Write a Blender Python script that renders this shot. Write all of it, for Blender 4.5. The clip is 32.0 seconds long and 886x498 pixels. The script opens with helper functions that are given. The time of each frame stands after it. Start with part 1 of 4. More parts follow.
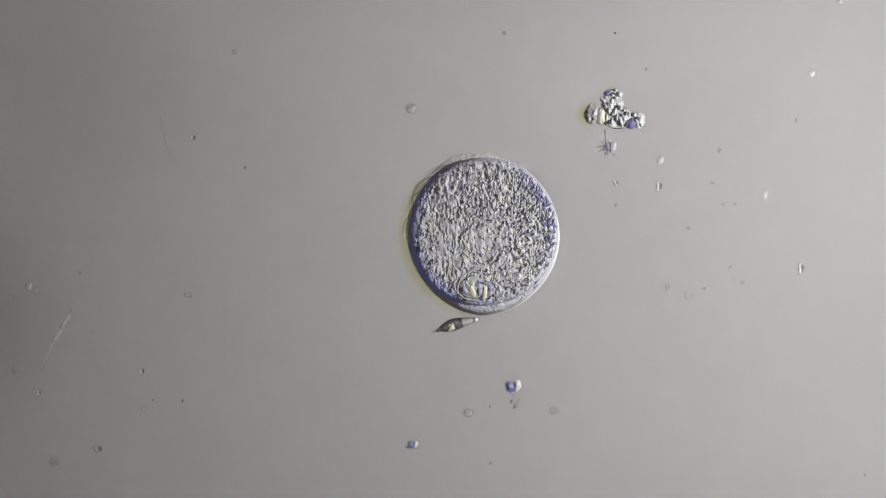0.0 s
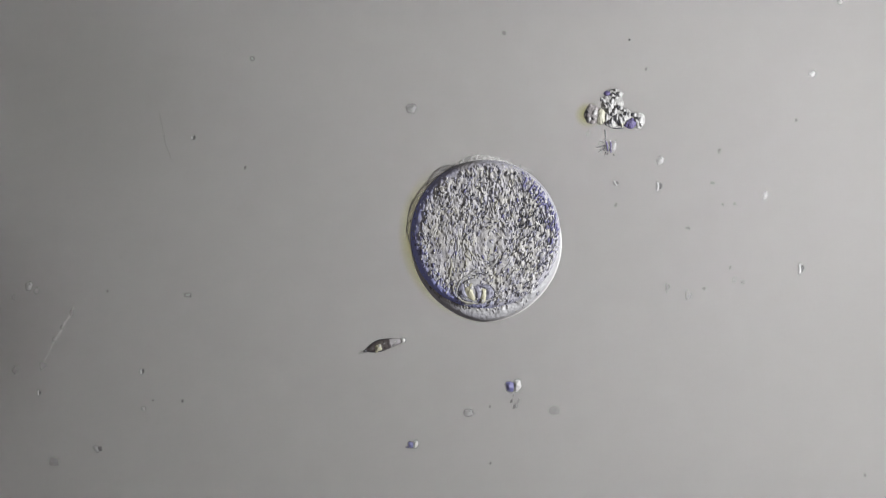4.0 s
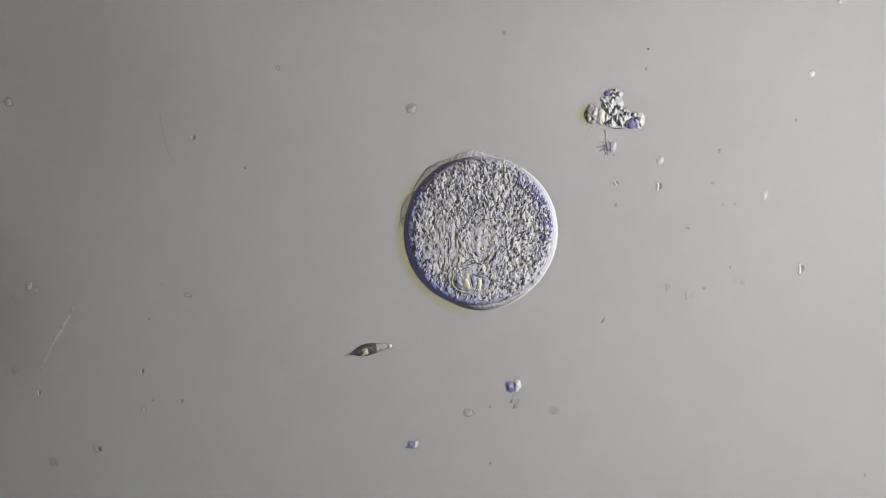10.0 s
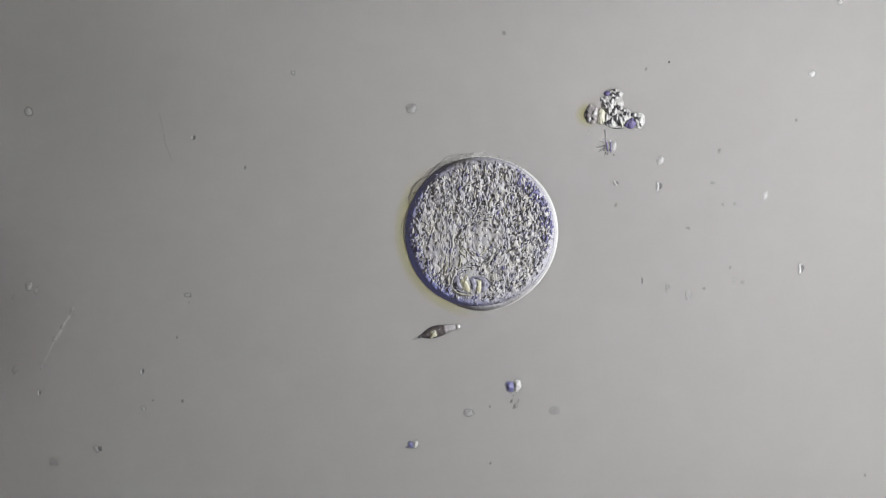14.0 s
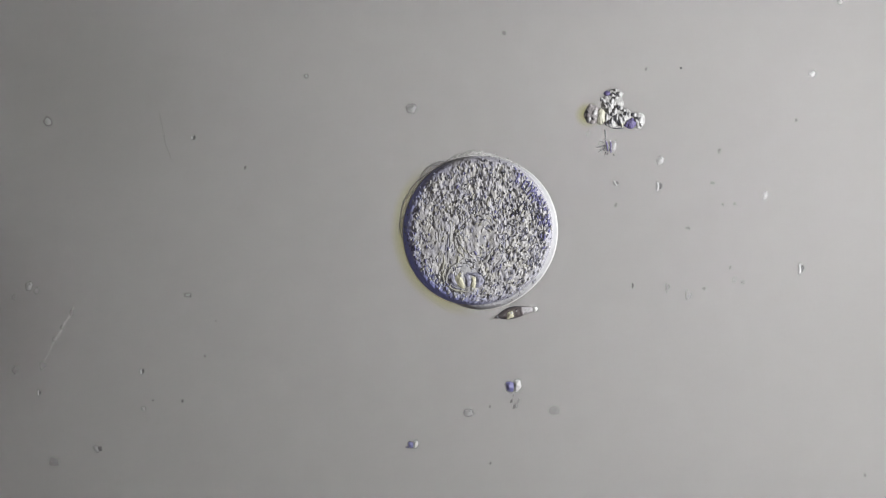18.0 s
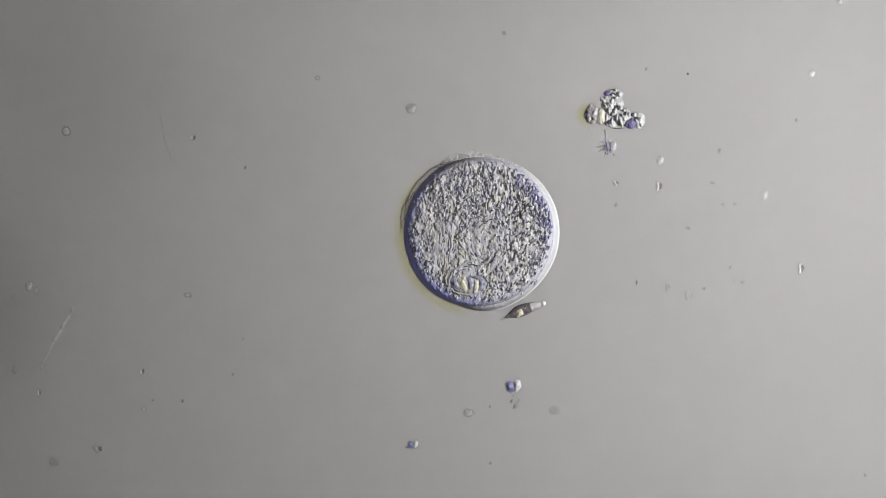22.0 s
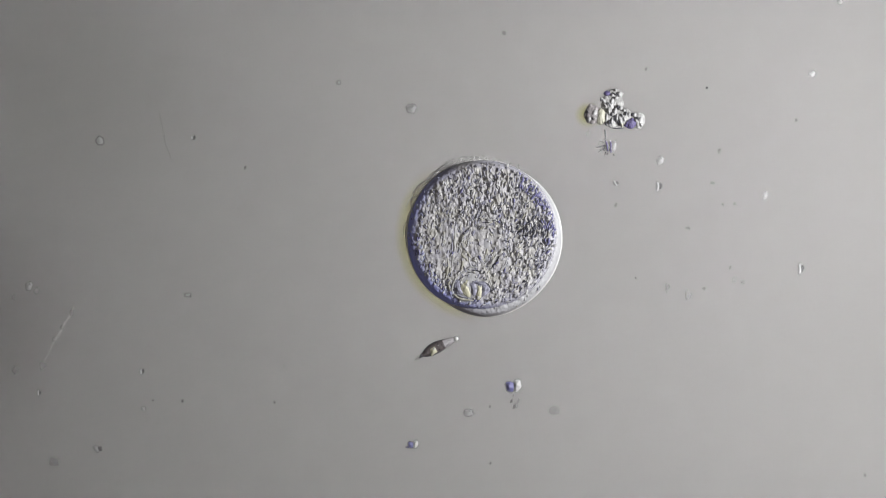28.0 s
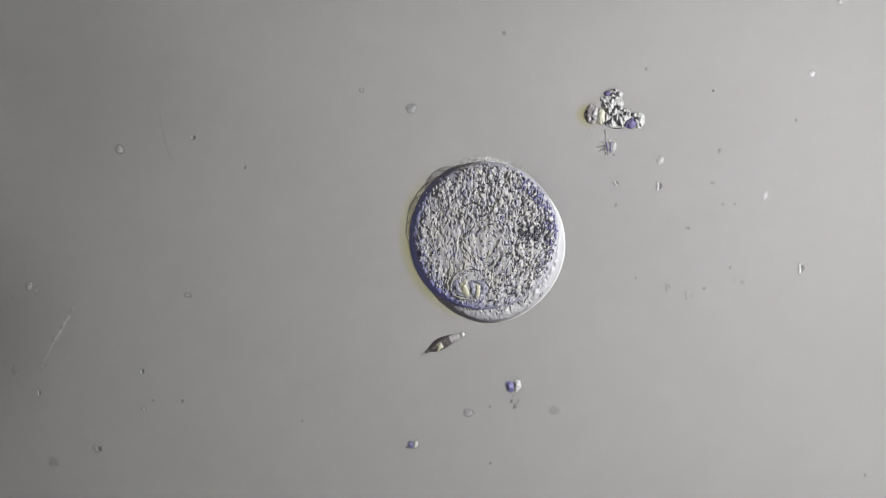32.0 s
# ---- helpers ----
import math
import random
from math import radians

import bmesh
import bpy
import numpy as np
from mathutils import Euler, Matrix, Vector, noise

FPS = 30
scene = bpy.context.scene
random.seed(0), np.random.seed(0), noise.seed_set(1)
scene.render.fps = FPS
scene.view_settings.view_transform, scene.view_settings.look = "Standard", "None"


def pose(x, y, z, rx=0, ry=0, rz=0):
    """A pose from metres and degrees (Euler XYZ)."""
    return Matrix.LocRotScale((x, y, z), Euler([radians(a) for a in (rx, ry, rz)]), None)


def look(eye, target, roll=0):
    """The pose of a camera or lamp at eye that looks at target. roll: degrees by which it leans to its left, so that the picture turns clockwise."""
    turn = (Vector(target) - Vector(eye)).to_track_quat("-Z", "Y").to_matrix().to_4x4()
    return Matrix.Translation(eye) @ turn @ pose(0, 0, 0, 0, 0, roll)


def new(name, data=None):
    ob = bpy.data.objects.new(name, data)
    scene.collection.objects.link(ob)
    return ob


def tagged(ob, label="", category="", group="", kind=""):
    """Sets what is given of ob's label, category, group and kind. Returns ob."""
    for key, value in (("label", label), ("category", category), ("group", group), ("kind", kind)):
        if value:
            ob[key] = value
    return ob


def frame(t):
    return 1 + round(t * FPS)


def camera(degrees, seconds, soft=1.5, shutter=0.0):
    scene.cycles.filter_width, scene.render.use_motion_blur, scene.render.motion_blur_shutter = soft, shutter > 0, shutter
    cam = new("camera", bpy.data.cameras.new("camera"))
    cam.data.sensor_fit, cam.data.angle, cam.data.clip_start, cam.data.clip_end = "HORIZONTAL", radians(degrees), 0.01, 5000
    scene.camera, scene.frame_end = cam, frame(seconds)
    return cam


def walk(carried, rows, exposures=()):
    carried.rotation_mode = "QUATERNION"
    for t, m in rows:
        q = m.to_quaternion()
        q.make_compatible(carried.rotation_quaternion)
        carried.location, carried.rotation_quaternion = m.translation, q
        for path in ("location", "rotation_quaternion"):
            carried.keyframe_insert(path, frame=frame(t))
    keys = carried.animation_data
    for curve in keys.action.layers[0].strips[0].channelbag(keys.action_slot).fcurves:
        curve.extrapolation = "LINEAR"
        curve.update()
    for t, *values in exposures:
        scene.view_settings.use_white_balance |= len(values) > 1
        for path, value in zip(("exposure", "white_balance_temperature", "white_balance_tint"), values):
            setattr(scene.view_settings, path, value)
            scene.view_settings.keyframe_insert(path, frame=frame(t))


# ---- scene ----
# A flattened round microbe and drifting specks on a glass slide; 1 mm here stands for about 0.4 micrometres.
HIGH = 5.955
cam = camera(15.0, 32.0, soft=1.15)
walk(cam, [(0.0, pose(0, 0, HIGH)), (32.0, pose(0, 0, HIGH))])

# ---- light: a lamp set obliquely on one side, and a dim surround ----
world = bpy.data.worlds.new("surround")
scene.world = world
world.use_nodes = True
world.node_tree.nodes["Background"].inputs[0].default_value = (0.69, 0.63, 0.61, 1)
world.node_tree.nodes["Background"].inputs[1].default_value = 0.198

# added lamp above the slide, in place of the light from below
lamp_data = bpy.data.lights.new("oblique_lamp", "AREA")
lamp_data.shape, lamp_data.size = "DISK", 0.32
lamp_data.energy, lamp_data.color = 47.6, (0.98, 0.985, 1.0)
lamp = new("oblique_lamp", lamp_data)
lamp.matrix_world = look((1.215, 0.15, 0.890), (0.91, 0.28, -1.0))


# ---- materials ----
def material(name, colour, rough=0.5, spread=0.15, grain=60.0, bump=0.2, random_tint=None, island=False, clear=0.0, spec=0.4, coarse=9.0, limb_shade=None, blotch=None, thick=0.0):
    """Principled surface with two scales of mottling, a fine relief, and if asked a tint per piece and see-through share."""
    m = bpy.data.materials.new(name)
    m.use_nodes = True
    nt = m.node_tree
    n, l = nt.nodes, nt.links
    b = n["Principled BSDF"]
    out = n["Material Output"]
    tc = n.new("ShaderNodeTexCoord")
    fine, big = n.new("ShaderNodeTexNoise"), n.new("ShaderNodeTexNoise")
    fine.inputs["Scale"].default_value, big.inputs["Scale"].default_value = grain, coarse
    fine.inputs["Detail"].default_value = 4
    l.new(tc.outputs["Object"], fine.inputs["Vector"])
    l.new(tc.outputs["Object"], big.inputs["Vector"])
    add = n.new("ShaderNodeMath")
    add.operation = "ADD"
    l.new(fine.outputs["Fac"], add.inputs[0])
    l.new(big.outputs["Fac"], add.inputs[1])
    rng = n.new("ShaderNodeMapRange")
    rng.inputs["From Min"].default_value, rng.inputs["From Max"].default_value = 0.6, 1.4
    rng.inputs["To Min"].default_value, rng.inputs["To Max"].default_value = 1 - spread, 1 + spread
    l.new(add.outputs[0], rng.inputs["Value"])
    scale = n.new("ShaderNodeVectorMath")
    scale.operation = "SCALE"
    l.new(rng.outputs[0], scale.inputs["Scale"])
    if random_tint:
        ramp = n.new("ShaderNodeValToRGB")
        ramp.color_ramp.interpolation = "CONSTANT"
        e = ramp.color_ramp.elements
        while len(e) < len(random_tint):
            e.new(0.5)
        for k, (at, c) in enumerate(random_tint):
            e[k].position, e[k].color = at, (*c, 1)
        src = n.new("ShaderNodeNewGeometry").outputs["Random Per Island"] if island else n.new("ShaderNodeObjectInfo").outputs["Random"]
        l.new(src, ramp.inputs["Fac"])
        l.new(ramp.outputs["Color"], scale.inputs[0])
    elif blotch:
        spot, tint = n.new("ShaderNodeTexNoise"), n.new("ShaderNodeMix")
        spot.inputs["Scale"].default_value, tint.data_type = 42, "RGBA"
        l.new(tc.outputs["Object"], spot.inputs["Vector"])
        soft_edge = n.new("ShaderNodeMapRange")
        soft_edge.inputs["From Min"].default_value, soft_edge.inputs["From Max"].default_value = 0.35, 0.65
        l.new(spot.outputs["Fac"], soft_edge.inputs["Value"])
        l.new(soft_edge.outputs[0], tint.inputs[0])
        tint.inputs[6].default_value, tint.inputs[7].default_value = (*blotch[0], 1), (*blotch[1], 1)
        l.new(tint.outputs[2], scale.inputs[0])
    else:
        scale.inputs[0].default_value = colour
    if limb_shade:
        # limb's shaded side painted blue: tint, and radii between which it sets in
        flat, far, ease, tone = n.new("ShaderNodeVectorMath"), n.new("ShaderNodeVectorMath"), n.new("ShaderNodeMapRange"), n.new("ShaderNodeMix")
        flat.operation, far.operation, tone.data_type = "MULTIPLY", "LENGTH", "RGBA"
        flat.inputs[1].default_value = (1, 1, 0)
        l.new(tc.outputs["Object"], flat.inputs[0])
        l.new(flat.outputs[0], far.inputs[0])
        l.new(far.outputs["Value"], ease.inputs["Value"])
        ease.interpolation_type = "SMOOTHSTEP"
        ease.inputs["From Min"].default_value, ease.inputs["From Max"].default_value = limb_shade[1:]
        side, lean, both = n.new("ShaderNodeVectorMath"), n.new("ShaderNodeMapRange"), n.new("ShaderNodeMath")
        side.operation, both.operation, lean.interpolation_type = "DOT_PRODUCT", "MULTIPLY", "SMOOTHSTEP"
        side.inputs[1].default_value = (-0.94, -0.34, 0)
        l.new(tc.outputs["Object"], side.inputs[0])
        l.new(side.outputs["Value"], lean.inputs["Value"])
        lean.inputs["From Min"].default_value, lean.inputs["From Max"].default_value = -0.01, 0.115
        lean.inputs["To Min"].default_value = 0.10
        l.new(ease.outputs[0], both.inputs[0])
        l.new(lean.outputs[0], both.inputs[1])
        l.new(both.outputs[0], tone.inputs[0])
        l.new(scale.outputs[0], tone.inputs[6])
        tone.inputs[7].default_value = (*limb_shade[0], 1)
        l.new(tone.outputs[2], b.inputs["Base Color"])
    else:
        l.new(scale.outputs[0], b.inputs["Base Color"])
    b.inputs["Roughness"].default_value = rough
    b.inputs["Specular IOR Level"].default_value = spec
    if bump:
        bp = n.new("ShaderNodeBump")
        bp.inputs["Strength"].default_value, bp.inputs["Distance"].default_value = bump, 0.004
        l.new(fine.outputs["Fac"], bp.inputs["Height"])
        l.new(bp.outputs[0], b.inputs["Normal"])
    if clear:
        tr, mix = n.new("ShaderNodeBsdfTransparent"), n.new("ShaderNodeMixShader")
        mix.inputs[0].default_value = clear
        if thick:
            # the thinner the piece, the clearer: from nothing at its brim to its full body at the given height
            apart, body = n.new("ShaderNodeSeparateXYZ"), n.new("ShaderNodeMapRange")
            body.interpolation_type = "SMOOTHSTEP"
            body.inputs["From Max"].default_value = thick
            body.inputs["To Min"].default_value, body.inputs["To Max"].default_value = 1.0, clear
            l.new(tc.outputs["Object"], apart.inputs[0])
            l.new(apart.outputs["Z"], body.inputs["Value"])
            l.new(body.outputs[0], mix.inputs[0])
        l.new(b.outputs[0], mix.inputs[1])
        l.new(tr.outputs[0], mix.inputs[2])
        l.new(mix.outputs[0], out.inputs["Surface"])
    return m


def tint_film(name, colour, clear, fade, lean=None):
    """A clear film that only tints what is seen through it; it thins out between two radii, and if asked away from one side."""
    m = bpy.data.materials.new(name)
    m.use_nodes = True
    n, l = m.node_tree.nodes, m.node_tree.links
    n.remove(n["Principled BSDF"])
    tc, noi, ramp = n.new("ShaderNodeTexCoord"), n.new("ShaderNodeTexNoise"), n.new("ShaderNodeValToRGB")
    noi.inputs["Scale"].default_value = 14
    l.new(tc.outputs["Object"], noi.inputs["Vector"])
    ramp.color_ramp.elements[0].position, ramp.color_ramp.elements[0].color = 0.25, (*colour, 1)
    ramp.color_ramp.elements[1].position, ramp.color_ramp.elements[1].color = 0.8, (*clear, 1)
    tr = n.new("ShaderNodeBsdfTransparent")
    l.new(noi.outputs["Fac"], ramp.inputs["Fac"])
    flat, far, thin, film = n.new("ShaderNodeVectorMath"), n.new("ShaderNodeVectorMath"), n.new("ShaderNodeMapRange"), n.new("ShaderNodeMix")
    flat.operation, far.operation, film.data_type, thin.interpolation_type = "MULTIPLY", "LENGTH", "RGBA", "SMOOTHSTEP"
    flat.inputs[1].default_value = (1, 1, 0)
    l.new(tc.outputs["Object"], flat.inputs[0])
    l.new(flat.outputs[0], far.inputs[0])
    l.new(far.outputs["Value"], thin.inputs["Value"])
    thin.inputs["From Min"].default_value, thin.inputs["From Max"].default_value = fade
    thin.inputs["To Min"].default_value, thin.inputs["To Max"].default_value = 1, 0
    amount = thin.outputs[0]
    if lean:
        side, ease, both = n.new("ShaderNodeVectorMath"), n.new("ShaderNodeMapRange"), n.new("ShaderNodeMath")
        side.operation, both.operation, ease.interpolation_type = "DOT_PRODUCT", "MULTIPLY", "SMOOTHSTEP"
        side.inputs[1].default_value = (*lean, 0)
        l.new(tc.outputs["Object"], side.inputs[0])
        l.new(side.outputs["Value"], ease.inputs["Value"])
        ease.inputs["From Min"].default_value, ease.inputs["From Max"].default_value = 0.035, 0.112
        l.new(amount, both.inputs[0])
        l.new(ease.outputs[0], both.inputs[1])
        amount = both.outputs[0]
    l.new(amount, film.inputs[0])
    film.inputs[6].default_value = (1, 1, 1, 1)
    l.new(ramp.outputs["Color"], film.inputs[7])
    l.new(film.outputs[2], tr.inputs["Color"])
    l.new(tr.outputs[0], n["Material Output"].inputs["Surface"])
    return m


GRAINS = [(0.0, (0.385, 0.38, 0.384)), (0.20, (0.325, 0.32, 0.325)), (0.34, (0.42, 0.415, 0.416)), (0.50, (0.405, 0.392, 0.352)),
          (0.59, (0.28, 0.28, 0.325)), (0.77, (0.15, 0.15, 0.172)), (0.82, (0.60, 0.595, 0.585))]
FIELD = material("frosted_field", (0.2765, 0.2665, 0.2645), 0.9, 0.012, 30, 0, spec=0.0, coarse=1.5)
CYTO = material("cytoplasm", (0.39, 0.39, 0.39), 0.5, 0.3, 170, 0.6, coarse=26, limb_shade=((0.30, 0.335, 0.79), 0.111, 0.132), blotch=((0.365, 0.358, 0.388), (0.398, 0.387, 0.364)))
LOBE = material("clear_plasm", (0.42, 0.42, 0.43), 0.45, 0.20, 140, 0.6, coarse=24, limb_shade=((0.37, 0.37, 0.43), 0.118, 0.133))
GRAIN = material("grain", (0.6, 0.6, 0.6), 0.5, 0.12, 300, 0.3, GRAINS, clear=0.1)
GRAIN_MASS = material("grain_mass", (0.6, 0.6, 0.6), 0.5, 0.12, 300, 0.3, GRAINS, island=True, clear=0.1)
VIOLET = material("violet_grain", (0.14, 0.136, 0.26), 0.4, 0.3, 300, 0.3)
DARK = material("dark_grain", (0.07, 0.07, 0.085), 0.45, 0.3, 300, 0.3)
DEEP = material("deep_dark_grain", (0.040, 0.040, 0.054), 0.45, 0.3, 300, 0.3)
PELLICLE = material("pellicle", (0.74, 0.74, 0.725), 0.3, 0.05, 80, 0.1, clear=0.25)
BRIGHT_LIMB = material("bright_limb", (0.60, 0.595, 0.64), 0.4, 0.15, 120, 0.2, clear=0.68, coarse=30)
TUFT = material("pale_tuft", (0.72, 0.72, 0.70), 0.4, 0.3, 120, 0.2, clear=0.62)
PERI = material("blue_grey_grain", (0.31, 0.33, 0.47), 0.5, 0.25, 200, 0.3, clear=0.15)
HYACINTH = material("pale_blue_grain", (0.42, 0.44, 0.56), 0.5, 0.25, 200, 0.3, clear=0.15)
AMBER = material("soft_yellow_vacuole", (0.50, 0.485, 0.36), 0.45, 0.15, 120, 0.3, clear=0.04, thick=0.0014, coarse=60)
BED = material("groove_bed", (0.38, 0.38, 0.39), 0.5, 0.2, 120, 0.4, clear=0.03, thick=0.0016, coarse=60)
NIGHT = material("dusky_vacuole", (0.27, 0.27, 0.34), 0.45, 0.5, 110, 0.4, clear=0.10, thick=0.0014, coarse=70)
STRAW = material("straw_fold", (0.45, 0.44, 0.375), 0.45, 0.2, 140, 0.4, clear=0.25, coarse=60)
MILK = material("milky_fold", (0.45, 0.45, 0.44), 0.45, 0.2, 140, 0.4, clear=0.25, coarse=60)
DUSK = material("dusky_plasm", (0.26, 0.26, 0.33), 0.4, 0.35, 110, 0.4, coarse=70)
PALE = material("pale_plasm", (0.68, 0.68, 0.66), 0.4, 0.12, 90, 0.3)
VACUOLE = material("vacuole", (0.35, 0.35, 0.365), 0.45, 0.08, 60, 0.15)
SLATE = material("slate_lobe", (0.20, 0.187, 0.187), 0.4, 0.65, 110, 0.7, coarse=60)
ICE = material("glassy_crystal", (0.54, 0.54, 0.53), 0.35, 0.35, 120, 0.5, coarse=70)
FLINT = material("grey_crystal", (0.46, 0.46, 0.45), 0.4, 0.3, 120, 0.4, coarse=40)
CORE = material("cloudy_core", (0.31, 0.308, 0.30), 0.45, 0.35, 120, 0.5, coarse=50)
PLATE = material("cloudy_plate", (0.43, 0.43, 0.43), 0.4, 0.3, 120, 0.4, clear=0.1, coarse=70)
LEMON = material("yellow_lobe", (0.44, 0.435, 0.355), 0.45, 0.2, 120, 0.3, clear=0.1, coarse=60)
GREY = material("dark_clear_debris", (0.12, 0.12, 0.14), 0.5, 0.3, 160, 0.4, clear=0.52)
# pale and dark copies of misty and clear debris offset the lamp's falloff
MIST = material("misty_debris", (0.40, 0.40, 0.40), 0.5, 0.15, 160, 0.3, clear=0.66, thick=0.0016)
DARK_MIST = material("dark_misty_debris", (0.235, 0.235, 0.235), 0.5, 0.15, 160, 0.3, clear=0.72, thick=0.0016)
PALE_CLEAR = material("pale_clear_debris", (0.47, 0.47, 0.465), 0.5, 0.2, 160, 0.3, clear=0.40, thick=0.0026)
CLEAR = material("clear_debris", (0.33, 0.33, 0.327), 0.5, 0.2, 160, 0.3, clear=0.42, thick=0.0026)
PEARL = material("pearly_debris", (0.46, 0.46, 0.455), 0.4, 0.15, 160, 0.3, clear=0.05, thick=0.0028)
SMOKE = material("smoky_debris", (0.05, 0.05, 0.055), 0.5, 0.2, 160, 0.3, clear=0.48, thick=0.0020)
RUST = material("rusty_haze", (0.20, 0.13, 0.11), 0.5, 0.2, 160, 0.3, clear=0.78, thick=0.0022)
INKY = material("inky_blue_debris", (0.12, 0.12, 0.27), 0.4, 0.35, 160, 0.4, clear=0.08, thick=0.0034)
DIM = material("dim_clear_debris", (0.15, 0.15, 0.16), 0.5, 0.3, 160, 0.4, clear=0.80)
FRONT = material("clear_front", (0.55, 0.53, 0.545), 0.4, 0.3, 120, 0.3, clear=0.42, coarse=90)
HAIR = material("cilium", (0.42, 0.42, 0.40), 0.4, 0.3, 120, 0.2, clear=0.42)
VEIL = material("veil", (0.82, 0.82, 0.80), 0.4, 0.1, 60, 0.3, clear=0.84)
FRINGE = tint_film("fringe", (0.93, 0.915, 0.68), (0.97, 0.965, 0.82), (0.134, 0.159), (-0.95, -0.31))
CLUMP_FRINGE = tint_film("clump_fringe", (0.90, 0.885, 0.62), (0.96, 0.95, 0.78), (0.006, 0.026))
PLASTID = material("brown_plastid", (0.125, 0.105, 0.105), 0.4, 0.55, 160, 0.5, clear=0.24, coarse=90)
ROD = material("clear_rod", (0.20, 0.19, 0.20), 0.5, 0.2, 160, 0.2, clear=0.64)
FAINT = material("faint_debris", (0.74, 0.74, 0.72), 0.5, 0.12, 160, 0.3, clear=0.84)
FILM = material("thread_film", (0.82, 0.82, 0.80), 0.5, 0.2, 160, 0.4, clear=0.955)
BLUE = material("blue_debris", (0.105, 0.088, 0.205), 0.4, 0.4, 160, 0.4, clear=0.22)
BLACK = material("black_mote", (0.01, 0.01, 0.012), 0.5, 0.2, 160, 0.2)

GLASS = bpy.data.materials.new("slide_glass")
GLASS.use_nodes = True
g = GLASS.node_tree.nodes["Principled BSDF"]
g.inputs["Base Color"].default_value = (0.98, 0.99, 0.98, 1)
g.inputs["Transmission Weight"].default_value, g.inputs["Roughness"].default_value, g.inputs["IOR"].default_value = 1.0, 0.0, 1.14


# ---- helpers for meshes ----
def at(x, y):
    """A place on the slide from pixel positions in the view (1 mm a pixel, y down, from its upper left corner)."""
    return (x - 784) / 1000, (441 - y) / 1000


def part(name, bm, mat, parent=None, label="", m=None, smooth=True):
    me = bpy.data.meshes.new(name)
    bm.to_mesh(me)
    bm.free()
    return mesh_part(name, me, mat, parent, label, m, smooth)


def mesh_part(name, me, mat, parent=None, label="", m=None, smooth=True):
    if smooth:
        me.polygons.foreach_set("use_smooth", [True] * len(me.polygons))
    if mat and not me.materials:
        me.materials.append(mat)
    ob = new(name, me)
    if parent:
        ob.parent = parent
    if m:
        ob.matrix_basis = m
    return tagged(ob, label)


def box(lo, hi):
    bm = bmesh.new()
    bmesh.ops.create_cube(bm, size=1)
    for v in bm.verts:
        v.co = Vector([lo[k] + (v.co[k] + 0.5) * (hi[k] - lo[k]) for k in range(3)])
    return bm


def blob(rx, ry, rz, rough=0.15, seed=0, level=3, freq=1.6, lift=True):
    """An uneven rounded lump; with lift its lowest point is at 0."""
    bm = bmesh.new()
    bmesh.ops.create_icosphere(bm, subdivisions=level, radius=1)
    off = Vector((seed * 3.7, seed * 1.3, seed * 7.1))
    for v in bm.verts:
        k = 1 + rough * noise.noise(v.co * freq + off) + rough * 0.5 * noise.noise(v.co * freq * 2.7 + off)
        v.co = Vector((v.co.x * rx, v.co.y * ry, v.co.z * rz)) * k
    if lift:
        low = min(v.co.z for v in bm.verts)
        for v in bm.verts:
            v.co.z -= low
    return bm


def tube(points, radii, sides=7):
    """A tapered tube along a line of points."""
    bm = bmesh.new()
    rings = []
    pts = [Vector(p) for p in points]
    for k, p in enumerate(pts):
        d = (pts[min(k + 1, len(pts) - 1)] - pts[max(k - 1, 0)]).normalized()
        side = d.cross(Vector((0, 0, 1))).normalized()
        up = side.cross(d)
        rings.append([bm.verts.new(p + radii[k] * (math.cos(a) * side + math.sin(a) * up))
                      for a in (2 * math.pi * s / sides for s in range(sides))])
    for a, b in zip(rings, rings[1:]):
        for s in range(sides):
            bm.faces.new((a[s], a[(s + 1) % sides], b[(s + 1) % sides], b[s]))
    bm.faces.new(rings[0][::-1])
    bm.faces.new(rings[-1])
    bmesh.ops.recalc_face_normals(bm, faces=bm.faces)
    return bm


def lens(rx, ry, deep, seed=0.0, uneven=0.25, sharp=1.0, rough=0.12, steps=7, sides=22, bend=0.0):
    """A soft mound with a flat underside at 0: it rises smoothly from a thin uneven brim."""
    bm = bmesh.new()
    top, low = bm.verts.new((0, 0, deep)), bm.verts.new((0, 0, 0))
    rings = []
    for q in range(1, steps + 1):
        u, ring = q / steps, []
        for s in range(sides):
            a = 2 * math.pi * s / sides
            k = 1 + uneven * noise.noise(Vector((math.cos(a) * 1.4, math.sin(a) * 1.4, seed * 3.7)))
            x, y = rx * k * u * math.cos(a), ry * k * u * math.sin(a)
            bow = bend * ((y / ry) ** 2 - 0.3)
            rise = (0.5 + 0.5 * math.cos(math.pi * u)) ** sharp
            ring.append(bm.verts.new((x + bow, y, deep * rise * (1 + rough * noise.noise(Vector((x / rx * 2.3, y / ry * 2.3, seed + 5)))))))
        rings.append(ring)
    top.co.x = low.co.x = -0.3 * bend
    for s in range(sides):
        t = (s + 1) % sides
        bm.faces.new((top, rings[0][s], rings[0][t]))
        for a, b in zip(rings, rings[1:]):
            bm.faces.new((a[s], b[s], b[t], a[t]))
        bm.faces.new((low, rings[-1][t], rings[-1][s]))
    return bm


def dome_height(r, radius, half, power=24.0):
    return half * max(0.0, 1 - (r / radius) ** power) ** 0.5


def swell(x, y):
    """Gentle unevenness of the cell's upper face."""
    return 0.0030 * noise.noise(Vector((x * 38, y * 30, 4.2))) + 0.0019 * noise.noise(Vector((x * 105, y * 75, 8.1)))


